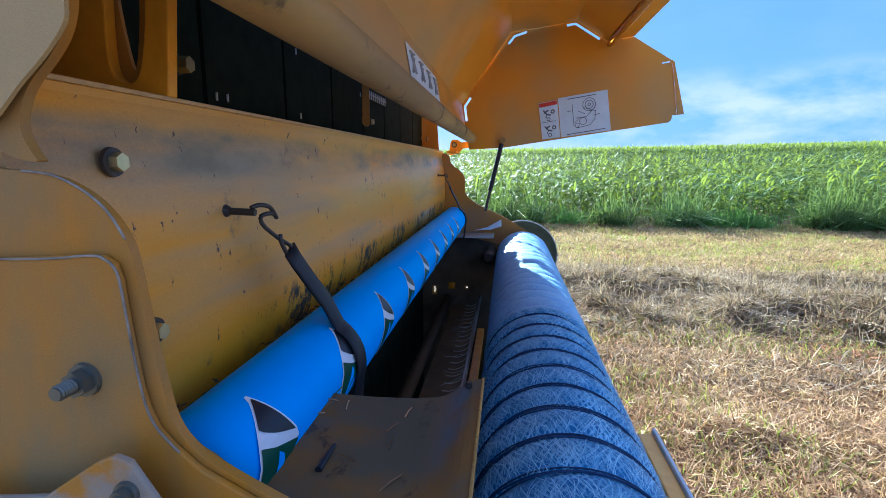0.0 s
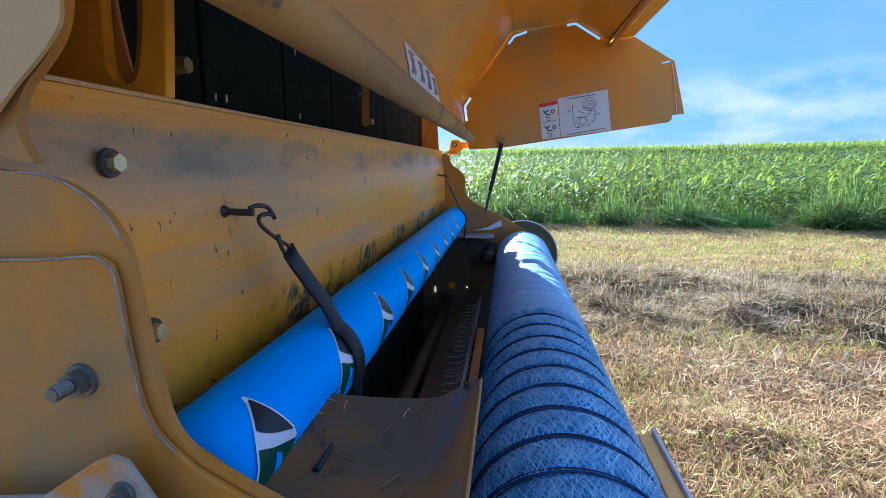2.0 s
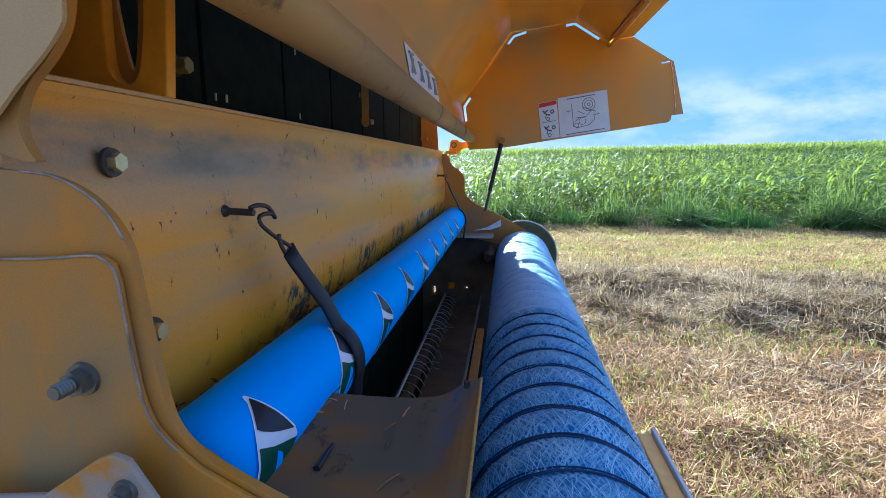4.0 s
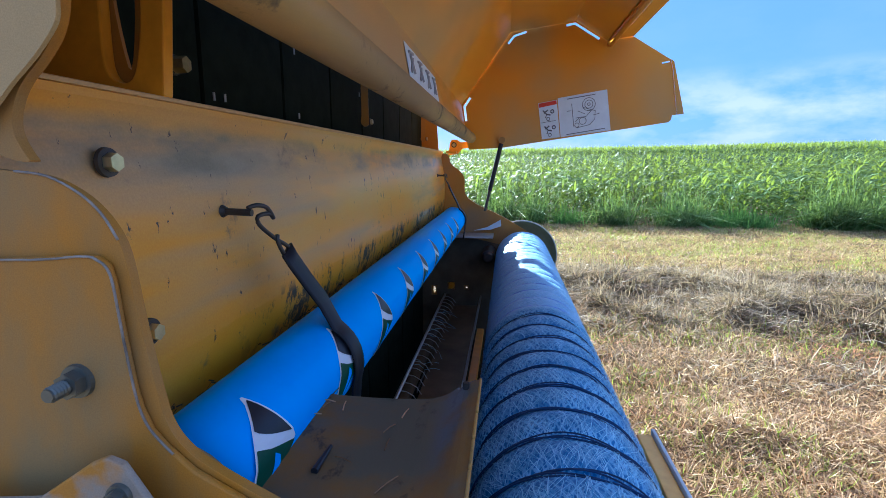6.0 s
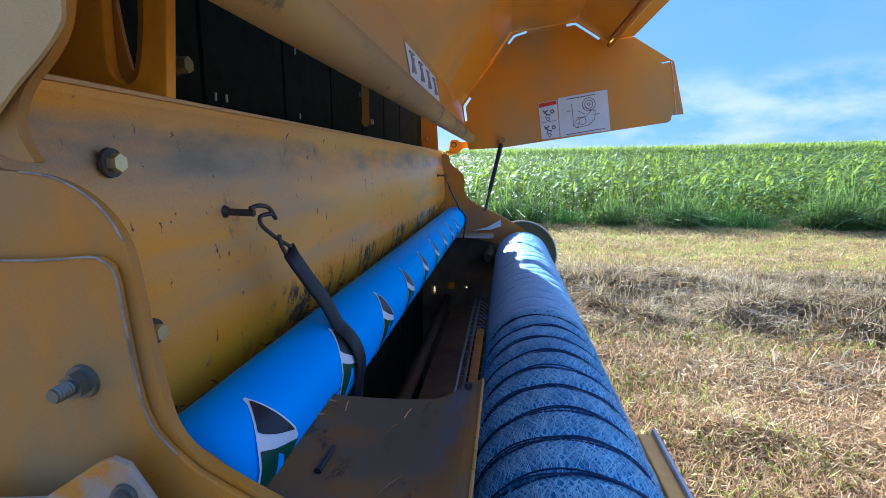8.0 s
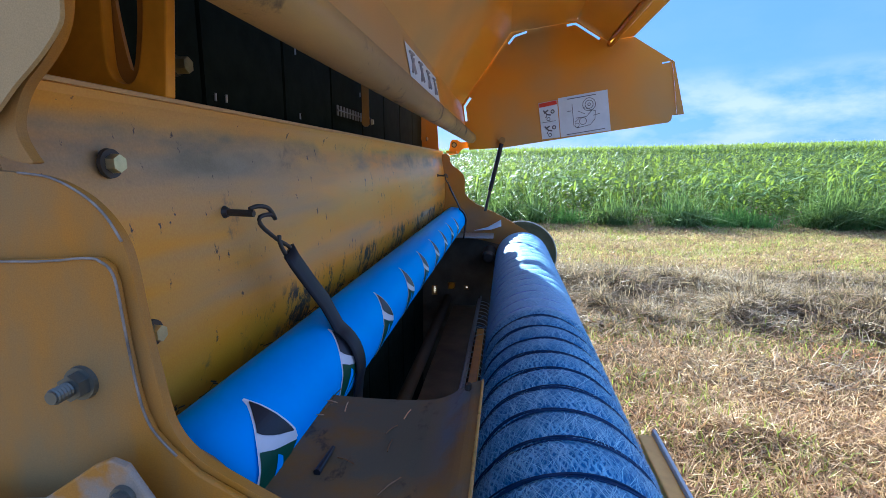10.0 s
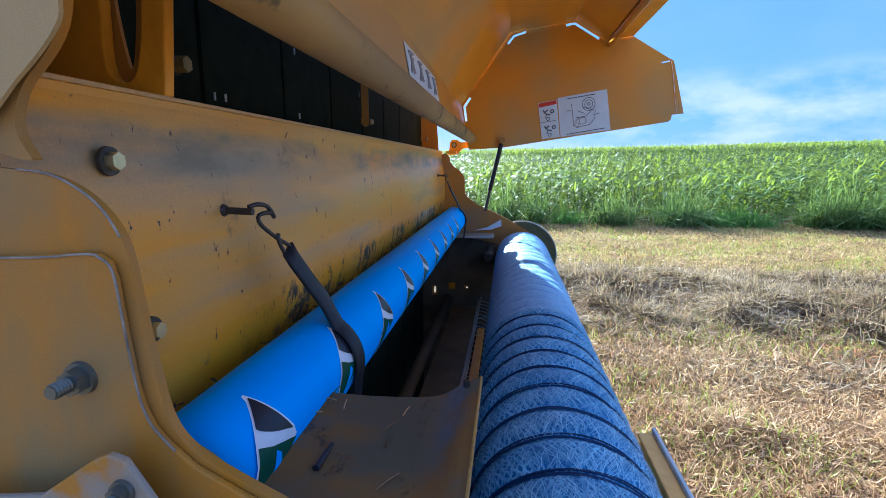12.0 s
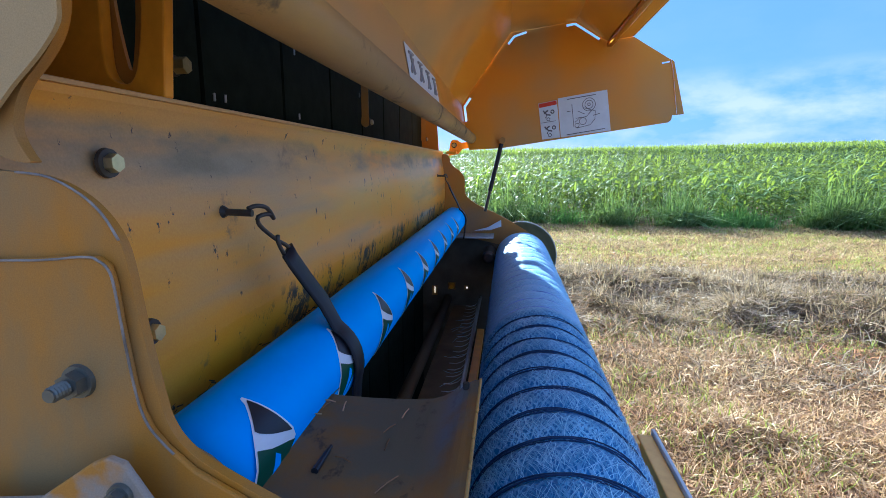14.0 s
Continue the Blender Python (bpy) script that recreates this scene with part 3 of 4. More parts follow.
# ---- the round baler ----
def side_plates(baler):
    # near side plate, right before the lens
    bm = bmesh.new()
    edge = [(-0.201, 1.735), (-0.205, 1.714), (-0.217, 1.699), (-0.230, 1.688), (-0.237, 1.675), (-0.238, 1.665), (-0.233, 1.655),
            (-0.229, 1.650), (-0.246, 1.653), (-0.260, 1.662), (-0.272, 1.656), (-0.260, 1.648), (-0.240, 1.6465), (-0.222, 1.644),
            (-0.206, 1.636), (-0.195, 1.626), (-0.187, 1.613), (-0.184, 1.600), (-0.181, 1.570), (-0.175, 1.531), (-0.172, 1.516),
            (-0.165, 1.504), (-0.153, 1.494), (-0.127, 1.480), (-0.10, 1.467), (-0.06, 1.43), (-0.05, 1.2), (-0.05, 0.0), (-0.85, 0.0), (-0.85, 2.35), (-0.19, 2.35)]
    plate(bm, soften(edge), 0.22, 0.226)
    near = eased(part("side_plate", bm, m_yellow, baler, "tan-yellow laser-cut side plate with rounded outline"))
    # pale cover sheet: the sky glare on it is in the paint colour
    bm = bmesh.new()
    plate(bm, soften([(-0.1978, 1.732), (-0.1987, 1.7226), (-0.1992, 1.7153), (-0.2029, 1.7096), (-0.2112, 1.7008), (-0.2194, 1.6936), (-0.2273, 1.6872), (-0.2349, 1.6797), (-0.2446, 1.6702), (-0.2784, 1.6584), (-0.2627, 1.7349)], 1), 0.2130, 0.2155)
    part("glare_cover", bm, m_cover, near, "pale cover sheet with sky glare put in its colour")
    bm = bmesh.new()
    plate(bm, [(-0.5, 1.602), (-0.26, 1.602), (-0.205, 1.6055), (-0.197, 1.605), (-0.191, 1.601), (-0.189, 1.592), (-0.187, 1.565),
               (-0.184, 1.536), (-0.1815, 1.524), (-0.1775, 1.514), (-0.170, 1.505), (-0.156, 1.4925), (-0.13, 1.4785), (-0.10, 1.464), (-0.08, 1.40), (-0.5, 1.40)], 0.2155, 0.2195)
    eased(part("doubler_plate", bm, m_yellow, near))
    bm = bmesh.new()
    plate(bm, [(-0.30, 1.478), (-0.262, 1.480), (-0.228, 1.484), (-0.196, 1.506), (-0.187, 1.510), (-0.178, 1.507), (-0.166, 1.488),
               (-0.15, 1.46), (-0.15, 1.36), (-0.30, 1.36)], 0.196, 0.200)
    eased(part("lower_bracket", bm, m_bracket, near, "bracket worn to bare grey metal"))
    # bare worn plate edges; their pale highlight is set in the colour
    for edge_line, y in (([(-0.240, 1.6465), (-0.222, 1.644), (-0.206, 1.636), (-0.195, 1.626), (-0.1875, 1.613)], 0.2198),
                         ([(-0.5, 1.602), (-0.26, 1.602), (-0.206, 1.6050), (-0.1965, 1.6035), (-0.1912, 1.599), (-0.189, 1.590), (-0.187, 1.565), (-0.184, 1.536), (-0.181, 1.522), (-0.176, 1.5125), (-0.166, 1.5015)], 0.2153)):
        bm = bmesh.new()
        wire(bm, curved([(x, y, z) for x, z in edge_line], 4), 0.0007, 6)
        part("edge_highlight", bm, m_bare, near, "bare worn plate edge with its pale highlight in the colour", smooth=True)
    hex_bolt("stud_bolt", (-0.2150, 0.2155, 1.5395), (0, -1, 0), near, r=0.0072, h=0.006, washer=0.0092, stud=0.010)
    hex_bolt("stud_bolt", (-0.181, 0.196, 1.491), (0, -1, 0), near, r=0.005, h=0.004, washer=0.0065, stud=0.004)
    # far side plate with its wavy edge; daylight shows through small holes
    bm = bmesh.new()
    edge = [(-0.85, 2.35), (-0.282, 2.35), (-0.282, 1.692), (-0.242, 1.690), (-0.231, 1.681), (-0.226, 1.668), (-0.226, 1.656), (-0.214, 1.641), (-0.196, 1.630),
            (-0.178, 1.614), (-0.168, 1.597), (-0.166, 1.575), (-0.167, 1.545), (-0.163, 1.528), (-0.149, 1.511), (-0.115, 1.487), (-0.034, 1.451), (0.023, 1.420),
            (0.126, 1.357), (0.16, 1.25), (0.16, 0.0), (-0.85, 0.0)]
    slot = [(-0.290 + 0.006 * math.cos(a), 1.127 + 0.015 * math.sin(a)) for a in np.linspace(0, 6.2832, 9)[:-1]]
    spot = [(-0.156 + 0.005 * math.cos(a), 1.142 + 0.005 * math.sin(a)) for a in np.linspace(0, 6.2832, 9)[:-1]]
    plate(bm, soften(edge, 1), 2.0, 2.006, [slot, spot])
    far = part("side_plate", bm, m_far, baler, "grimy orange-brown far side plate with wavy edge, shade in its paint")
    bm = bmesh.new()
    box(bm, -0.19, -0.045, 1.88, 1.998, 1.366, 1.372, 0.001)
    part("ledge", bm, m_steel, far, "bare grey steel ledge")
    # white tab: the sun on it is given by the colour
    bm = bmesh.new()
    plate(bm, [(-0.125, 1.383), (-0.072, 1.397), (-0.018, 1.428), (-0.016, 1.402), (-0.06, 1.386)], 1.984, 1.988)
    part("tab", bm, m_sticker, far, "bent tab, its sunlight put in as white colour")
    bm = bmesh.new()
    rod(bm, (-0.062, 1.84, 1.30), (-0.062, 1.999, 1.30), 0.024, seg=24)
    rod(bm, (-0.062, 1.83, 1.30), (-0.062, 1.84, 1.30), 0.016, 0.024, seg=24)
    part("roller_bearing", bm, m_dark, far, smooth=False)
    bm = bmesh.new()
    plate(bm, [(-0.236, 1.684), (-0.229, 1.735), (-0.221, 1.746), (-0.20, 1.745), (-0.185, 1.735), (-0.158, 1.738), (-0.155, 1.714), (-0.180, 1.710), (-0.197, 1.690)], 2.03, 2.045)
    hinge = part("hinge_bracket", bm, m_bright, far, "bright orange-yellow hinge bracket")
    hex_bolt("bolt", (-0.213, 2.03, 1.725), (0, -1, 0), hinge, 0.008, 0.005, 0.011)
    bm = bmesh.new()
    box(bm, -0.24, -0.20, 1.985, 2.05, 1.69, 1.70, 0.001)
    part("hinge_foot", bm, m_bright, far)
    # orange block added in place of a sunlit glow through a hole
    bm = bmesh.new()
    rod(bm, (-0.218, 1.975, 1.147), (-0.218, 1.999, 1.147), 0.008, 0.014, seg=12)
    box(bm, -0.226, -0.210, 1.992, 1.999, 1.135, 1.160, 0.002)
    part("orange_glow_block", bm, m_bright, far, "small orange block standing for sunlit paint behind a hole")
    # dark sheet added over the far plate, chamber shade given as colour
    bm = bmesh.new()
    plate(bm, [(-0.84, 1.36), (-0.26, 1.36), (-0.20, 1.365), (0.10, 1.30), (0.15, 1.22), (0.15, 0.44), (-0.84, 0.44)], 1.9905, 1.9935,
          [[(-0.302, 1.106), (-0.278, 1.106), (-0.278, 1.148), (-0.302, 1.148)], [(-0.166, 1.132), (-0.146, 1.132), (-0.146, 1.152), (-0.166, 1.152)], [(-0.234, 1.132), (-0.202, 1.132), (-0.202, 1.163), (-0.234, 1.163)]])
    part("shade_sheet", bm, m_shadesheet, far, "dark sheet standing for the shade inside the chamber")
    # plain unseen walls, added to close the bale chamber and keep it dark
    bm = bmesh.new()
    box(bm, -0.86, -0.85, 0.22, 2.006, 0.0, 2.36)
    part("added_wall", bm, m_inner, baler)
    bm = bmesh.new()
    box(bm, -0.86, 0.0, 0.218, 2.006, 2.352, 2.36)
    part("added_roof", bm, m_inner, baler)
    bm = bmesh.new()
    box(bm, -0.85, 0.15, 0.23, 1.998, 0.42, 0.43)
    part("added_floor", bm, m_inner, baler)
    bm = bmesh.new()
    box(bm, 0.15, 0.156, 0.23, 1.998, 0.43, 1.10)
    part("added_guard", bm, m_inner, baler)


def cross_beam(baler):
    bm = bmesh.new()
    prof = [(-0.36, 1.703)] + rounded([(-0.30, 1.7015), (-0.249, 1.7000), (-0.262, 1.682), (-0.258, 1.655), (-0.249, 1.61), (-0.246, 1.54), (-0.250, 1.47), (-0.275, 1.42), (-0.31, 1.405)], 3)
    folded(bm, prof, 0.227, 1.999, -0.004, 24)
    beam = part("cross_beam", bm, m_beam, baler, "long scuffed yellow sheet beam with scraped lower edge", smooth=True)
    beam.data.set_sharp_from_angle(angle=radians(28))
    # tan strip added as the highlight that runs along the beam lip
    bm = bmesh.new()
    box(bm, -0.2600, -0.2560, 0.2265, 1.998, 1.6970, 1.7005, 0.0008)
    part("lip_highlight", bm, m_edge, beam, "tan strip painted as the highlight on the beam lip")
    for y, z in ((0.293, 1.651), (0.306, 1.533)):
        hex_bolt("bolt", (-0.2535 if z > 1.6 else -0.2465, y, z), (1, 0, 0), beam, 0.0062, 0.006, 0.0098)
    for y in (0.414, 1.80):
        bm = bmesh.new()
        rod(bm, (-0.250, y, 1.608), (-0.222, y, 1.607), 0.0032, seg=10)
        rod(bm, (-0.250, y, 1.608), (-0.246, y, 1.608), 0.006, 0.004, seg=12)
        part("hook_peg", bm, m_dark, beam)
    # gusset with a tall slot on top of the beam, and belt guides
    bm = bmesh.new()
    slot = [(-0.292, 1.86), (-0.300, 1.80), (-0.303, 1.731), (-0.300, 1.716), (-0.291, 1.710), (-0.281, 1.712), (-0.275, 1.726), (-0.268, 1.765), (-0.264, 1.86)]
    plate(bm, [(-0.62, 1.692), (-0.264, 1.692), (-0.2555, 1.7012), (-0.2490, 1.77), (-0.246, 2.0), (-0.62, 2.0)], 0.358, 0.369, [soften(slot)])
    eased(part("gusset", bm, m_bright, beam, "golden yellow gusset with tall slot"), 0.0015)
    bm = bmesh.new()
    plate(bm, [(-0.60, 1.7045), (-0.262, 1.7045), (-0.256, 2.0), (-0.60, 2.0)], 0.3700, 0.3735,
          [soften([(-0.302, 1.83), (-0.300, 1.776), (-0.296, 1.742), (-0.291, 1.718), (-0.286, 1.735), (-0.281, 1.77), (-0.278, 1.83)], 1)])
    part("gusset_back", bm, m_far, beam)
    for y in (1.13, 1.93):
        bm = bmesh.new()
        outline = [(-0.008, 0.42), (-0.008, 0.02)] + [(-0.010 * math.cos(a), 0.008 - 0.012 * math.sin(a)) for a in np.linspace(0.1, 3.04, 9)] + [(0.008, 0.02), (0.008, 0.42)]
        plate(bm, outline, 0, 0.004)
        g = part("belt_guide", bm, m_yellow, baler, "slim yellow belt guide with rounded end")
        g.matrix_basis = pose(-0.322, y, 1.738, 0, 0, 12)
        hex_bolt("guide_bolt", (-0.313, y + 0.006, 1.745), (1, 0, 0), baler, 0.006, 0.005, 0.008)
    hex_bolt("guide_bolt", (-0.312, 0.452, 1.742), (1, 0, 0), baler, 0.008, 0.012, 0.010)


BELTS = [(max(0.378, 0.335 + 0.2085 * i), 0.535 + 0.2085 * i) for i in range(8)]
BELT_TOP, BELT_LOW, BELT_R, BELT_X = 2.22, 0.55, 0.09, -0.43


def belts(baler):
    """Endless flat belts on two rollers; each has one lacing that runs round with it."""
    out = []
    path = [(BELT_X + BELT_R * math.cos(a), BELT_TOP + BELT_R * math.sin(a)) for a in np.linspace(0, math.pi, 13)]
    path += [(BELT_X + BELT_R * math.cos(a), BELT_LOW + BELT_R * math.sin(a)) for a in np.linspace(math.pi, 2 * math.pi, 13)]
    path.append(path[0])
    for y0, y1 in BELTS:
        bm = bmesh.new()
        folded(bm, path, y0, y1, 0.005)
        b = part("belt", bm, m_rubber, baler, "black ribbed rubber bale belt")
        bm = bmesh.new()
        for k in range(10):
            y = y0 + 0.012 + k * (y1 - y0 - 0.024) / 9
            box(bm, 0.0, 0.002, y - 0.005, y + 0.005, -0.010, 0.010, 0.0008)
        rod(bm, (0.003, y0 + 0.006, 0), (0.003, y1 - 0.006, 0), 0.0015, seg=8)
        out.append(part("belt_lacing", bm, m_lace, b, "shiny steel belt lacing"))
    # small bright rods added for the daylight that glints between belts
    for y, z in ((0.552, 1.722), (0.575, 1.723), (0.782, 1.82), (0.79, 1.722), (1.13, 1.80)):
        bm = bmesh.new()
        rod(bm, (-0.334, y, z), (-0.334, y, z + 0.009), 0.0014, seg=8)
        part("gap_glint", bm, m_steel, baler, "small bright rod standing for daylight between belts")
    for z, n in ((BELT_TOP, "top_roller"), (BELT_LOW, "low_roller")):
        bm = bmesh.new()
        rod(bm, (BELT_X, 0.227, z), (BELT_X, 1.999, z), BELT_R - 0.006, seg=32)
        part(n, bm, m_dark, baler)
    return out


def hood(baler):
    """The raised cover: folded sheet, end panel, stiffening tube."""
    prof = [(-0.157, 1.748), (-0.180, 1.877), (0.006, 2.141), (0.245, 2.173), (0.36, 2.100), (0.456, 2.113)]
    bm = bmesh.new()
    folded(bm, prof, 0.20, 1.996, 0.003, 1)
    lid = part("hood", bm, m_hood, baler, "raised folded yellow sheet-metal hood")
    bm = bmesh.new()
    rod(bm, (-0.142, 0.20, 1.750), (-0.142, 1.99, 1.750), 0.0205, seg=28)
    rod(bm, (-0.142, 1.99, 1.750), (-0.142, 1.996, 1.750), 0.0205, 0.016, seg=28)
    part("stiffening_tube", bm, m_tube, lid, "dusty scratched round tube", smooth=True).data.set_sharp_from_angle(angle=radians(40))
    bm = bmesh.new()
    rod(bm, (0.372, 0.20, 2.088), (0.372, 1.99, 2.088), 0.012, seg=16)
    part("edge_bar", bm, m_hood, lid, smooth=True)

    def slit(p, w):
        q = [Vector((a, b)) for a, b in p]
        off = []
        for i, v in enumerate(q):
            d = (q[min(i + 1, len(q) - 1)] - q[max(i - 1, 0)]).normalized()
            off.append(v + Vector((d.y, -d.x)) * w)
        return [tuple(v) for v in q] + [tuple(v) for v in reversed(off)]
    bm = bmesh.new()
    outline = [(-0.150, 1.705), (-0.178, 1.80), (-0.186, 1.878), (0.006, 2.144), (0.245, 2.178), (0.352, 2.108), (0.456, 2.113), (0.594, 2.028), (0.604, 1.99), (0.628, 1.83), (0.612, 1.829),
               (0.610, 1.812), (0.600, 1.803), (-0.017, 1.712)]
    holes = [slit([(-0.166, 1.815), (-0.173, 1.872), (-0.150, 1.907)], 0.009), slit([(-0.006, 2.103), (0.017, 2.131), (0.063, 2.145)], 0.008),
             slit([(0.211, 2.164), (0.245, 2.169), (0.336, 2.112)], 0.009), slit([(0.562, 2.019), (0.590, 2.024)], 0.005)]
    plate(bm, outline, 2.0, 2.003, holes)
    part("end_panel", bm, m_hood, lid, "yellow end panel with welded corner gaps")
    bm = bmesh.new()
    plate(bm, [(0.594, 2.028), (0.604, 2.02), (0.652, 1.832), (0.628, 1.83), (0.604, 1.99)], 1.994, 1.9985)
    part("end_flange", bm, m_hood, lid)
    # instruction decal with line drawing
    bm = bmesh.new()
    plate(bm, [(0.189, 1.897), (0.371, 1.926), (0.392, 1.776), (0.206, 1.751)], 1.9975, 1.9993)
    d = part("instruction_decal", bm, m_sticker, lid, "white instruction decal with line drawing")
    bm = bmesh.new()
    u, v = Vector((0.182, 0, 0.029)).normalized(), Vector((0.02, 0, -0.148)).normalized()
    o = Vector((0.189, 1.9970, 1.897))

    def at(a, b):
        return o + u * a + v * b
    def ring(c, r, w=0.0010):
        wire(bm, [at(c[0] + r * math.cos(t), c[1] + r * math.sin(t)) for t in np.linspace(0, 6.2832, 21)], w, 4)
    ring((0.113, 0.042), 0.024), ring((0.113, 0.042), 0.015), ring((0.113, 0.042), 0.005)
    ring((0.085, 0.100), 0.013), ring((0.062, 0.112), 0.008)
    for p in ([(0.05, 0.03), (0.05, 0.115)], [(0.09, 0.05), (0.135, 0.07), (0.13, 0.10), (0.11, 0.118), (0.06, 0.122)], [(0.06, 0.085), (0.10, 0.085), (0.125, 0.062)],
              [(0.125, 0.085), (0.15, 0.082)], [(0.03, 0.055), (0.045, 0.055)], [(0.07, 0.06), (0.095, 0.075)], [(0.055, 0.10), (0.075, 0.085)]):
        wire(bm, [at(*q) for q in p], 0.0010, 4)
    for a0, a1, b in ((0.035, 0.14, 0.010), (0.02, 0.165, 0.141)):
        wire(bm, [at(a0, b), at(a1, b)], 0.0014, 4)
    part("line_drawing", bm, m_ink, d)
    bm = bmesh.new()
    plate(bm, [(0.116, 1.879), (0.186, 1.891), (0.203, 1.751), (0.135, 1.743)], 1.9975, 1.9993)
    d = part("warning_decal", bm, m_sticker, lid, "white warning decal with red header")
    bm = bmesh.new()
    plate(bm, [(0.118, 1.877), (0.184, 1.889), (0.186, 1.875), (0.120, 1.862)], 1.9955, 1.997)
    part("decal_header", bm, m_red, d)
    bm = bmesh.new()
    o = Vector((0.116, 1.9970, 1.879))
    for c in ((0.03, 0.045), (0.03, 0.105)):
        for p in ([(-0.015, -0.015), (-0.002, 0.002), (-0.008, 0.014)], [(-0.002, 0.002), (0.012, 0.006)], [(-0.012, -0.004), (0.004, -0.014)]):
            wire(bm, [at(c[0] + a, c[1] + b) for a, b in p], 0.0028, 5)
        ring((c[0] + 0.020, c[1] - 0.006), 0.006, 0.002)
        ring((c[0] + 0.002, c[1] + 0.02), 0.006, 0.0012)
    wire(bm, [at(0.002, 0.075), at(0.06, 0.075)], 0.0009, 4)
    part("pictograms", bm, m_ink, d)
    # warning strip on the back panel of the hood, lying in that panel
    ax = Vector((-0.023, 0, 0.129)).normalized()
    base = Vector((-0.157, 0, 1.748))
    out = Vector((ax.z, 0, -ax.x))
    def on(y, s, h):
        p = base + ax * s + out * h
        return (p.x, y, p.z)
    bm = bmesh.new()
    vs = [bm.verts.new(on(y, s, 0.0015)) for y, s in ((0.86, 0.047), (1.23, 0.047), (1.23, 0.108), (0.86, 0.108))]
    bm.faces.new(vs)
    d = part("warning_strip", bm, m_sticker, lid, "white strip of four warning pictograms")
    for k in range(4):
        y = 0.905 + 0.092 * k
        bm = bmesh.new()
        for a, b in (((-0.022, 0.060), (0.010, 0.088)), ((0.010, 0.062), (-0.008, 0.092)), ((-0.020, 0.095), (0.022, 0.098))):
            wire(bm, [on(y + a[0], a[1], 0.003), on(y + b[0], b[1], 0.003)], 0.0026, 5)
        part("pictogram", bm, m_paleink, d)
    # gas strut between end panel and side plate
    bm = bmesh.new()
    rod(bm, (-0.022, 1.985, 1.728), (-0.064, 1.985, 1.545), 0.0085, seg=16)
    s = part("gas_strut", bm, m_black, lid, "black gas strut with steel rod")
    bm = bmesh.new()
    rod(bm, (-0.064, 1.985, 1.545), (-0.082, 1.985, 1.462), 0.006, seg=12)
    part("strut_rod", bm, m_dark, s)
    bm = bmesh.new()
    rod(bm, (-0.019, 1.976, 1.741), (-0.019, 1.999, 1.741), 0.012, seg=16)
    part("ball_joint", bm, m_tube, s)


def net_mechanism(baler):
    """Guide pan, guide rail and the comb that carries the net into the chamber. Returns the comb."""
    bm = bmesh.new()
    prof = rounded([(-0.20, 1.452), (-0.165, 1.440), (-0.07, 1.440), (-0.045, 1.446), (-0.026, 1.464), (-0.0165, 1.466)], 3)
    folded(bm, prof[:13], 0.2265, 0.409, -0.003, 8)
    pan = part("guide_pan", bm, m_pan, baler, "rust-brown guide pan with nicked edge", smooth=True)
    pan.data.set_sharp_from_angle(angle=radians(35))
    bm = bmesh.new()
    folded(bm, prof[12:], 0.2265, 0.404, -0.003, 8)
    eased(part("pan_flange", bm, m_pan, pan), 0.001)
    for k, (y0, y1) in enumerate(((0.238, 0.272), (0.275, 0.306), (0.309, 0.341), (0.345, 0.402))):
        bm = bmesh.new()
        box(bm, -0.0172, -0.0150, y0, y1, 1.4645, 1.4680, 0.0008)
        part("flange_edge", bm, m_tube, pan, "pale nicked edge of the flange")
    # dark rod stands in for a slot in the pan
    bm = bmesh.new()
    rod(bm, (-0.1235, 0.325, 1.4425), (-0.1245, 0.295, 1.4418), 0.0015, 0.0026, seg=10)
    part("slot_mark", bm, m_black, pan, "small dark rod standing for a slot in the pan")
    rng = random.Random(21)
    bm = bmesh.new()
    for _ in range(12):
        a, p = rng.uniform(0, 6.28), Vector((rng.uniform(-0.155, -0.06), rng.uniform(0.26, 0.40), 1.442))
        d = Vector((math.cos(a), math.sin(a), 0.08)) * rng.uniform(0.006, 0.022)
        wire(bm, [p, p + d * 0.5 + Vector((0, 0, 0.001)), p + d], 0.0006, 4)
    part("chaff", bm, m_straw, pan)["kind"] = "stuff"
    bm = bmesh.new()
    rod(bm, (-0.028, 0.392, 1.462), (-0.028, 0.392, 1.4675), 0.0028, seg=12)
    part("rivet", bm, m_dark, pan)
    bm = bmesh.new()
    box(bm, -0.084, -0.062, 0.6, 1.55, 1.10, 1.118, 0.002)
    part("yellow_rail", bm, m_bright, baler, "yellow rail beside the net roll")
    bm = bmesh.new()
    rod(bm, (-0.095, 0.30, 1.105), (-0.095, 1.998, 1.105), 0.004, seg=10)
    part("steel_edge", bm, m_steel, baler, smooth=True)
    bm = bmesh.new()
    rod(bm, (-0.232, 0.30, 1.095), (-0.232, 1.998, 1.095), 0.017, seg=20)
    part("guide_tube", bm, m_inner, baler, smooth=True)
    bm = bmesh.new()
    box(bm, -0.21, -0.10, 0.3, 1.998, 1.06, 1.066)
    part("feed_tray", bm, m_tray, baler, "dark oily tray under the net")
    # comb: steel bar with a row of bent teeth
    bm = bmesh.new()
    rod(bm, (0, 0.60, 0), (0, 1.93, 0), 0.0042, seg=10)
    comb = part("net_comb", bm, m_steel, baler, "steel bar with a row of wire teeth", smooth=True)
    bm = bmesh.new()
    wire(bm, [(0, 0, 0), (0.018, -0.006, 0.004), (0.036, -0.010, 0.000), (0.050, -0.016, -0.012)], 0.0012, 5)
    tooth = part("tooth", bm, m_steel, comb)
    tooth.location.y = 0.66
    for k in range(1, 29):
        o = tooth.copy()
        scene.collection.objects.link(o)
        o.parent = comb
        o.location.y = 0.66 + 0.044 * k
    rng = random.Random(3)
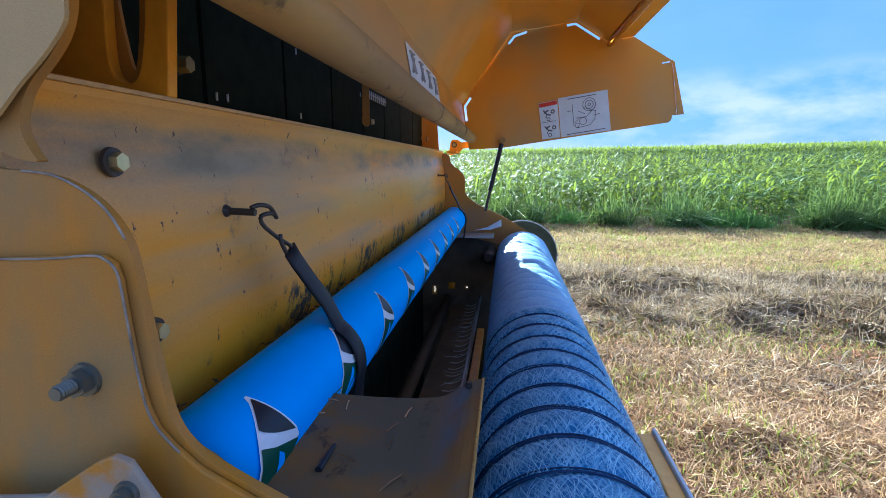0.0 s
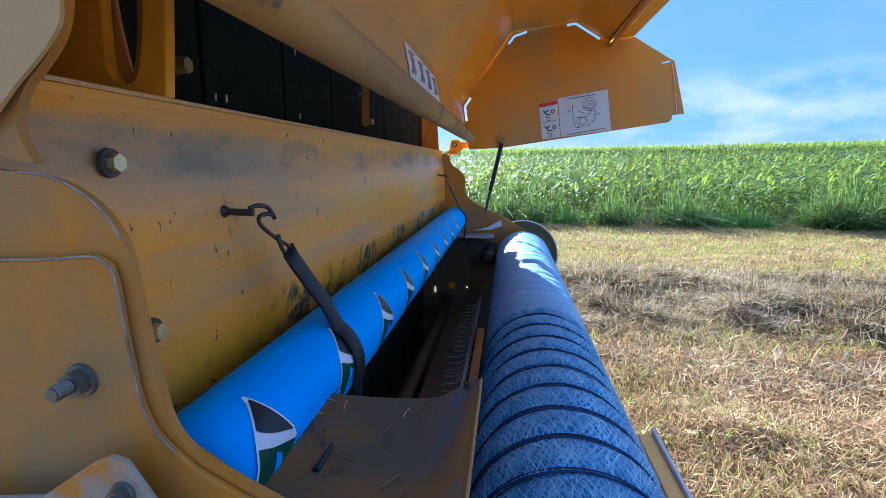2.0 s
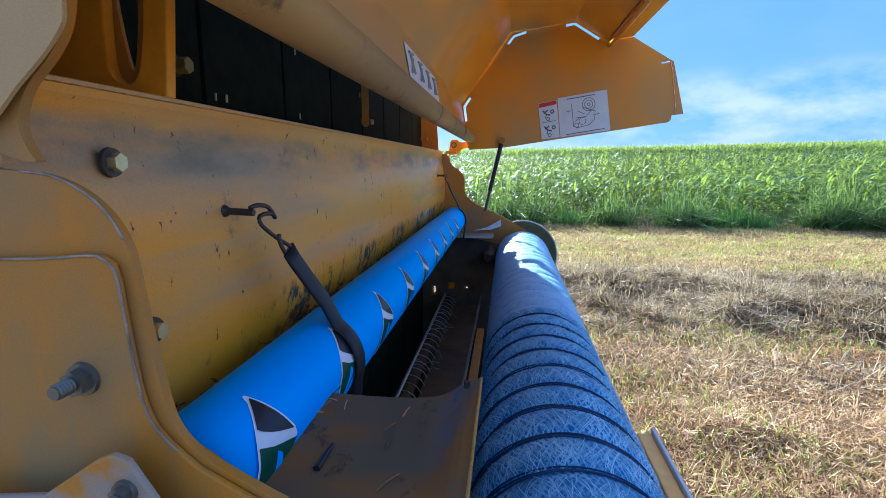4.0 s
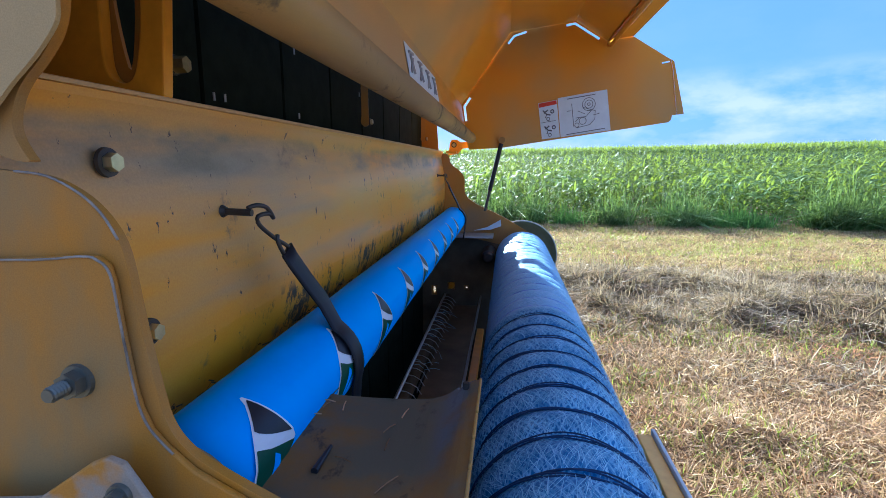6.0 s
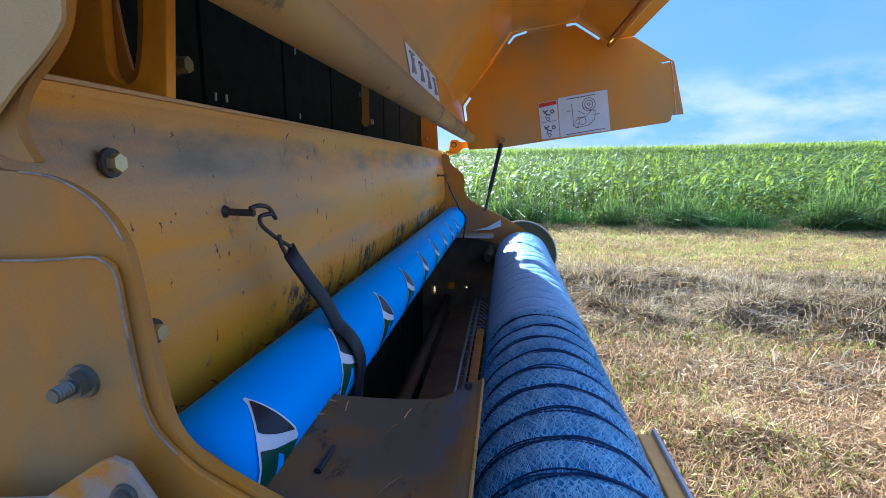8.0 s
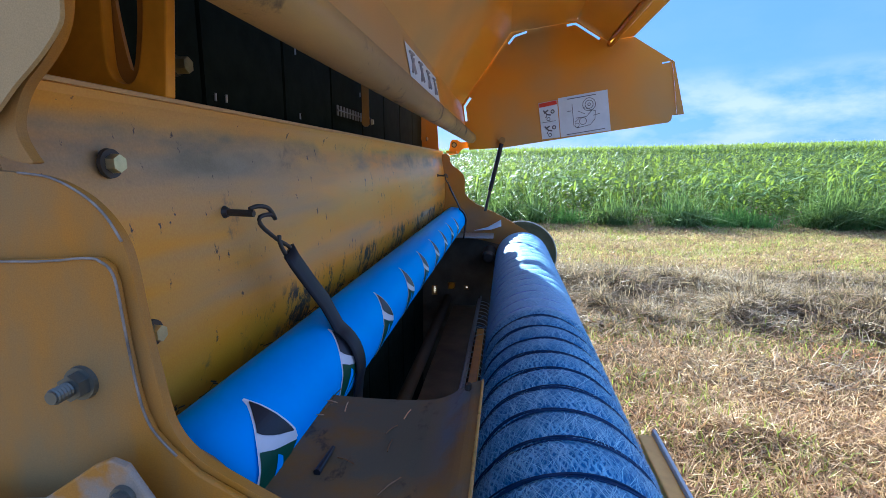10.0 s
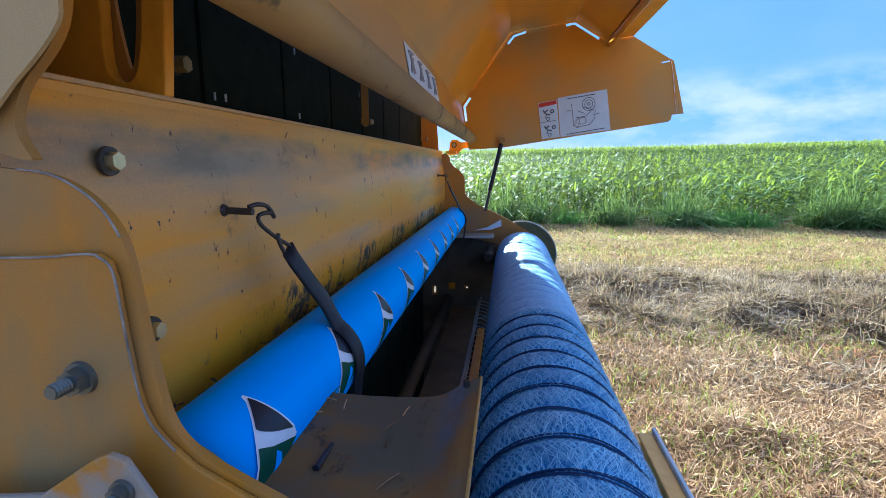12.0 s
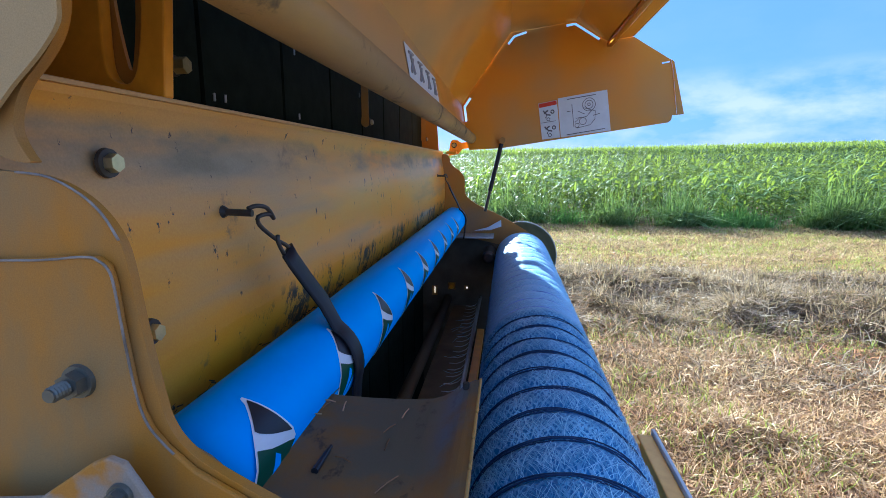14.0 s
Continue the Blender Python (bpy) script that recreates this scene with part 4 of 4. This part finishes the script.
    bm = bmesh.new()
    for k in range(16):
        p = Vector((0.0, rng.uniform(0.70, 1.75), 0.0))
        pts = [p]
        for s in range(4):
            p = p + Vector((0.012 + 0.010 * rng.random(), rng.gauss(0, 0.010), -0.002 + rng.gauss(0, 0.006)))
            pts.append(p)
        wire(bm, curved(pts, 2), 0.00045, 4)
    part("net_threads", bm, m_strand, comb, "pale net threads caught on the comb")["kind"] = "stuff"
    return comb


def roll_arm(baler):
    bm = bmesh.new()
    # pale edge strip and raised orange carry the sunlight on this arm
    box(bm, 0.204, 0.226, 0.25, 0.715, 1.225, 1.250, 0.002)
    arm = part("roll_arm", bm, m_arm, baler, "orange-yellow arm of the roll cradle")
    bm = bmesh.new()
    box(bm, 0.2265, 0.2315, 0.25, 0.722, 1.215, 1.256, 0.001)
    part("sunlit_strip", bm, m_sticker, arm, "pale strip painted as the sunlit edge of the arm")
    bm = bmesh.new()
    box(bm, 0.150, 0.2035, 0.690, 0.715, 1.228, 1.249, 0.002)
    part("arm_end", bm, m_arm, arm)
    bm = bmesh.new()
    box(bm, 0.204, 0.224, 0.226, 0.25, 0.0, 1.25, 0.002)
    part("arm_post", bm, m_yellow, arm)


# ---- rolls and straps ----
ROLL_X, ROLL_Z, ROLL_R = 0.07, 1.280, 0.1005


def net_roll():
    roll = empty("net_roll", (ROLL_X, 0, ROLL_Z))
    tagged(roll, "roll of blue netting with ringed windings in the baler", "net roll")
    rng = random.Random(11)

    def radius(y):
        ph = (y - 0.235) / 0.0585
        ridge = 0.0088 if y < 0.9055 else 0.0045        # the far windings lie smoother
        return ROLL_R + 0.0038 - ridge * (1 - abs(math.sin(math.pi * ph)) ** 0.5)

    def layer(name, y0, y1, mat, label):
        bm = bmesh.new()
        uv = bm.loops.layers.uv.new("uv")
        n, m = int((y1 - y0) / 0.0045), 72
        rings = []
        for i in range(n + 1):
            y = y0 + (y1 - y0) * i / n
            rings.append([bm.verts.new(((radius(y) + 0.0012 * noise.noise((3 * math.cos(a), y * 30, 3 * math.sin(a)))) * math.cos(a), y,
                                        (radius(y) + 0.0012 * noise.noise((3 * math.cos(a), y * 30, 3 * math.sin(a)))) * math.sin(a)))
                          for a in (6.283185 * k / m for k in range(m))])
        for i in range(n):
            for k in range(m):
                f = bm.faces.new((rings[i][k], rings[i][(k + 1) % m], rings[i + 1][(k + 1) % m], rings[i + 1][k]))
                for lp, (a, b) in zip(f.loops, ((k, i), (k + 1, i), (k + 1, i + 1), (k, i + 1))):
                    lp[uv].uv = (a / m * 0.63, y0 + (y1 - y0) * b / n)
        bm.faces.new(rings[0]), bm.faces.new(rings[-1])
        part(name, bm, mat, roll, label, smooth=True)
    # the roll steps from dark to pale at y 0.905, set by two colours
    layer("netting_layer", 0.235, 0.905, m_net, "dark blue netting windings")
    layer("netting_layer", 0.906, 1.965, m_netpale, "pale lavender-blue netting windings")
    # cords in the grooves; the dark ones also stand in for groove shade
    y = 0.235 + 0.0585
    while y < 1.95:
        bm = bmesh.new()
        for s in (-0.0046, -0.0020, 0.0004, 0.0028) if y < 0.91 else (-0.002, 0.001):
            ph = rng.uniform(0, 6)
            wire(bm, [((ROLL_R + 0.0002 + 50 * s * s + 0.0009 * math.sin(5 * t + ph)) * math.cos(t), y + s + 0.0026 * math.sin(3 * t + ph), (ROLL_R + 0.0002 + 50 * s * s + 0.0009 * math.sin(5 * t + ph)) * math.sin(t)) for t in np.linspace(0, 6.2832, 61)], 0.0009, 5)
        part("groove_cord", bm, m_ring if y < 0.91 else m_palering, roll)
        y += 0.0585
    # loose net strands: zigzags from groove to groove
    for y0, y1, cnt, wd in ((0.235, 0.905, 760, 0.00036), (0.906, 1.94, 300, 0.00036)):
        v, f = [], []
        n = int((y1 - y0) / 0.0585)
        for g in range(n + 1):
            for _ in range(cnt):
                a, k = rng.uniform(0, 6.283), len(v)
                ya = 0.235 + 0.0585 * (g + round((y0 - 0.235) / 0.0585)) + rng.uniform(0, 0.02)
                yb = ya + rng.uniform(0.012, 0.042)
                da = rng.choice((-1, 1)) * rng.uniform(0.03, 0.26)
                bow = rng.gauss(0, 0.03)
                for i in range(5):
                    t = i / 4
                    aa, yy = a + da * t + bow * math.sin(3.14 * t), ya + (yb - ya) * t
                    if yy > 1.955:
                        yy = 1.955
                    rr = radius(yy) + 0.0008 + rng.uniform(0, 0.0012)
                    ca, sa = math.cos(aa), math.sin(aa)
                    v += [Vector((rr * ca + wd * sa, yy, rr * sa - wd * ca)), Vector((rr * ca - wd * sa, yy, rr * sa + wd * ca))]
                f += [(k + 2 * i, k + 2 * i + 1, k + 2 * i + 3, k + 2 * i + 2) for i in range(4)]
        o = from_lists("loose_netting", v, f, m_strand)
        o.parent = roll
        o["kind"] = "stuff"
    # end dish of the roll holder
    bm = bmesh.new()
    rings = [(0.03, 2.036), (0.112, 2.038), (0.129, 2.030), (0.140, 2.020), (0.1425, 2.021), (0.143, 2.026), (0.132, 2.038), (0.114, 2.044), (0.03, 2.044)]
    lp = [[bm.verts.new((r * math.cos(a), y, r * math.sin(a))) for a in (6.283185 * k / 56 for k in range(56))] for r, y in rings]
    for a, b in zip(lp, lp[1:] + lp[:1]):
        for k in range(56):
            bm.faces.new((a[k], a[(k + 1) % 56], b[(k + 1) % 56], b[k]))
    dish = part("end_dish", bm, m_dish, roll, "olive dished end flange", smooth=True)
    bm = bmesh.new()
    wire(bm, [(0.1415 * math.cos(a), 2.0205, 0.1415 * math.sin(a)) for a in np.linspace(0, 6.2832, 57)], 0.0026, 6)
    part("rim", bm, m_rim, dish, "pale rim of the dish", smooth=True)
    bm = bmesh.new()
    rod(bm, (0, 0.232, 0), (0, 2.04, 0), 0.035, seg=24)
    part("core", bm, m_card, roll)
    return roll


def chaff_line():
    """Dry dark chaff caught between the beam and the spare roll."""
    rng = random.Random(31)
    v, f = [], []
    for _ in range(900):
        y = rng.uniform(0.30, 1.90)
        if noise.noise((y * 6, 0, 2)) < rng.uniform(-0.5, 0.2):
            continue
        p = Vector((-0.2385 + rng.gauss(0, 0.003), y, 1.4660 + rng.gauss(0, 0.003)))
        a = rng.uniform(0, 6.28)
        d = Vector((0.35 * math.cos(a) + 0.3, math.sin(a), 0.5 * rng.random())) * rng.uniform(0.003, 0.012)
        s = Vector((0, 0.0004, 0.0005))
        k = len(v)
        v += [p - s, p + s, p + d + s, p + d - s]
        f.append((k, k + 1, k + 2, k + 3))
    tagged(from_lists("chaff", v, f, m_chaff), "dark chaff caught along the blue roll", "chaff", kind="stuff")


def spare_roll():
    cx, cz, r = -0.2, 1.437, 0.047
    roll = empty("spare_net_roll", (cx, 0, cz))
    tagged(roll, "spare net roll wrapped in bright blue printed film", "net roll")
    bm = bmesh.new()
    n, m = 60, 48
    rings = []
    for i in range(n + 1):
        y = 0.262 + (1.93 - 0.262) * i / n
        rings.append([bm.verts.new((q * math.cos(a), y, q * math.sin(a))) for a, q in
                      ((6.283185 * k / m, r + 0.0006 * noise.noise((2 * math.cos(6.283185 * k / m), y * 9, 2 * math.sin(6.283185 * k / m))) - (0.003 if i in (0, n) else 0)) for k in range(m))])
    for a, b in zip(rings, rings[1:]):
        for k in range(m):
            bm.faces.new((a[k], a[(k + 1) % m], b[(k + 1) % m], b[k]))
    bm.faces.new(rings[0]), bm.faces.new(rings[-1])
    part("film_wrap", bm, m_blue, roll, smooth=True)
    bm = bmesh.new()
    rod(bm, (0, 0.2275, 0), (0, 0.262, 0), 0.040, 0.041, seg=32)
    part("cardboard_core", bm, m_card, roll)

    def mark(name, y0, shape, lift, mat, parent, turn=0.0):
        """A printed patch on the film; the shape is given as degrees round the roll and metres along it, in strips."""
        bm = bmesh.new()
        prev = None
        for deg, a, b in ((q[0] + turn, q[1], q[2]) for q in shape):
            pts = [bm.verts.new(((r + lift) * math.cos(radians(deg)), y0 + q, (r + lift) * math.sin(radians(deg)))) for q in (a, (a + b) / 2, b)]
            if prev:
                for i in (0, 1):
                    bm.faces.new((prev[i], prev[i + 1], pts[i + 1], pts[i]))
            prev = pts
        return part(name, bm, mat, parent)

    def along(line, deg):
        """Place along the roll at an angle, on a line of (degrees, metres) with falling degrees."""
        for (d0, q0), (d1, q1) in zip(line, line[1:]):
            if d0 >= deg >= d1:
                t = (d0 - deg) / (d0 - d1)
                return q0 + (q1 - q0) * t
        return line[-1][1] if deg < line[-1][0] else line[0][1]

    def strips(d0, d1, fa, fb, n=12):
        return [(d, along(fa, d), max(along(fb, d), along(fa, d))) for d in (d0 + (d1 - d0) * i / n for i in range(n + 1))]
    # a curved fin: black above, white middle, green below, white outline
    left = [(70, 0.0), (53, -0.014), (41, -0.024), (30, -0.032), (19, -0.038), (10, -0.047), (-20, -0.066)]
    right = [(70, 0.0), (49, 0.005), (33, 0.010), (18, 0.016), (10, 0.015), (2, -0.005), (-8, -0.030), (-18, -0.058)]
    shift = lambda line, q: [(d, v + q) for d, v in line]
    for k in range(9):
        y, turn = 0.314 + 0.1605 * k, -6.5 * min(k, 2)     # the film is slightly twisted on the roll
        back = mark("printed_fin", y, strips(73, -19, shift(left, -0.0014), shift(right, 0.0014)), 0.0006, m_white, roll, turn)
        mark("black_field", y, strips(67, 19, [(67, -0.001), (53, -0.013), (42, -0.022), (36, -0.016), (29, -0.007), (19, 0.013)], [(67, 0.0), (49, 0.004), (33, 0.009), (19, 0.014)]), 0.0010, m_black, back, turn)
        mark("green_field", y, strips(30, -18, [(30, -0.031), (19, -0.037), (10, -0.046), (-18, -0.064)],
             [(30, -0.030), (21, -0.015), (14, 0.004), (10, 0.014), (2, -0.006), (-8, -0.031), (-18, -0.058)]), 0.0010, m_green, back, turn)
        mark("blue_notch", y, strips(17, -14, [(17, -0.0152), (9, -0.021), (0, -0.032), (-14, -0.053)], [(17, -0.015), (12, -0.010), (6, -0.012), (0, -0.022), (-14, -0.050)]), 0.0014, m_blue, back, turn)


def strap(y, far=False):
    s = empty("rubber_strap", (-0.222, y, 1.607))
    tagged(s, "black rubber hold-down strap with steel S-hook on blue roll", "strap", "straps over the spare roll")

    def ribbon(pts, w, t):
        bm = bmesh.new()
        rings = []
        pts = [Vector(p) for p in pts]
        for i, p in enumerate(pts):
            d = (pts[min(i + 1, len(pts) - 1)] - pts[max(i - 1, 0)]).normalized()
            a = Vector((0, 1, 0)) - d * d.y
            a.normalize()
            b = d.cross(a)
            rings.append([bm.verts.new(p + a * u * w / 2 + b * v * t / 2) for u, v in ((-1, -0.5), (-0.8, -1), (0.8, -1), (1, -0.5), (1, 0.5), (0.8, 1), (-0.8, 1), (-1, 0.5))])
        for p, q in zip(rings, rings[1:]):
            for k in range(8):
                bm.faces.new((p[k], p[(k + 1) % 8], q[(k + 1) % 8], q[k]))
        bm.faces.new(rings[0]), bm.faces.new(rings[-1])
        return bm
    # strap: from the hook, straight to the roll, round its front and down
    ctr, rr = Vector((0.022, 0, -0.17)), 0.0505
    pts = [(0.012, 0.040, -0.040), (0.016, 0.045, -0.052), (0.026, 0.055, -0.075), (0.037, 0.065, -0.098)]
    for k in range(9):
        a = radians(58 - 9.5 * k)
        pts.append((ctr.x + rr * math.cos(a), 0.072 - 0.0004 * k, ctr.z + rr * math.sin(a)))
    pts += [(0.068, 0.068, -0.21), (0.064, 0.067, -0.24)]
    part("band", ribbon(pts, 0.027, 0.0045), m_strap, s, smooth=True)
    bm = bmesh.new()
    loop = [(-0.004, 0.000, 0.004), (0.000, 0.008, 0.006), (0.004, 0.020, 0.003), (0.005, 0.030, -0.008), (0.004, 0.024, -0.003), (0.001, 0.008, -0.004),
            (0.001, 0.010, -0.012), (0.004, 0.022, -0.022), (0.008, 0.032, -0.030), (0.011, 0.042, -0.036), (0.012, 0.046, -0.042), (0.012, 0.040, -0.048), (0.011, 0.032, -0.040), (0.009, 0.028, -0.030), (0.008, 0.030, -0.024)]
    wire(bm, curved(loop), 0.0021, 8)
    part("s_hook", bm, m_dark, s, "dark steel S-hook", smooth=True)


def build_all():
    ground()
    corn()
    field_cover()
    baler = empty("round_baler", (0, 0, 0))
    tagged(baler, "yellow round baler standing open on stubble", "baler")
    side_plates(baler)
    cross_beam(baler)
    lac = belts(baler)
    hood(baler)
    comb = net_mechanism(baler)
    roll_arm(baler)
    roll = net_roll()
    spare_roll()
    chaff_line()
    strap(0.414)
    strap(1.80)
    return lac, comb, roll


lacings, net_comb, turning_roll = build_all()


def motions():
    # the roll waits, pays out net from 4.4 s, and stops at 13.2 s
    low = (ROLL_X - 0.003, ROLL_Z - 0.003)         # it sinks a little as it empties
    rows, angle, t = [(0.0, pose(ROLL_X, 0, ROLL_Z))], 0.0, 4.4
    rows.append((4.4, pose(ROLL_X, 0, ROLL_Z)))
    while t < 13.2:
        t += 1 / 15
        speed = 560 * min(1, (t - 4.3) / 0.6) * min(1, max(0.05, (13.3 - t) / 0.5))
        angle -= speed / 15
        f = min(1, (t - 4.4) / 8.8)
        rows.append((t, pose(ROLL_X + (low[0] - ROLL_X) * f, 0, ROLL_Z + (low[1] - ROLL_Z) * f, 0, angle, 0)))
    rows.append((14.0, pose(low[0], 0, low[1], 0, angle, 0)))
    walk(turning_roll, rows)
    # the comb swings in with the net and comes back
    rest, inside, back = (-0.098, 1.112), (-0.236, 1.128), (-0.135, 1.118)
    walk(net_comb, [(t, pose(p[0], 0, p[1], 0, r, 0)) for t, p, r in ((0.0, rest, 150), (2.45, rest, 150), (2.6, (-0.15, 1.14), 85), (2.8, inside, 20), (3.2, inside, 10),
         (7.3, inside, 10), (7.6, back, 0), (8.0, (-0.112, 1.112), 0), (8.6, (-0.100, 1.110), 0), (13.0, (-0.100, 1.110), 0), (13.2, rest, 75), (13.4, rest, 150), (14.0, rest, 150))])
    # belt lacings run round with their belts, once in 6.18 s
    straight, arc = BELT_TOP - BELT_LOW, math.pi * (BELT_R + 0.0055)
    total = 2 * (straight + arc)
    for k, lacing in enumerate(lacings):
        start = (0.55, 0.993, 0.60, 0.50, 0.103, 0.865, 0.45, 0.40)[k]
        rows = []
        for i in range(0, 141):
            t = i / 10
            s = ((start + t / 6.18) % 1.0) * total
            rr = BELT_R + 0.0055
            if s < straight:
                m = pose(BELT_X + rr, 0, BELT_TOP - s)
            elif s < straight + arc:
                a = (s - straight) / arc * 180
                m = pose(BELT_X + rr * math.cos(radians(a)), 0, BELT_LOW - rr * math.sin(radians(a)), 0, a, 0)
            elif s < 2 * straight + arc:
                m = pose(BELT_X - rr, 0, BELT_LOW + s - straight - arc, 0, 180, 0)
            else:
                a = 180 + (s - 2 * straight - arc) / arc * 180
                m = pose(BELT_X + rr * math.cos(radians(a)), 0, BELT_TOP - rr * math.sin(radians(a)), 0, a, 0)
            rows.append((t, m))
        walk(lacing, rows)


motions()
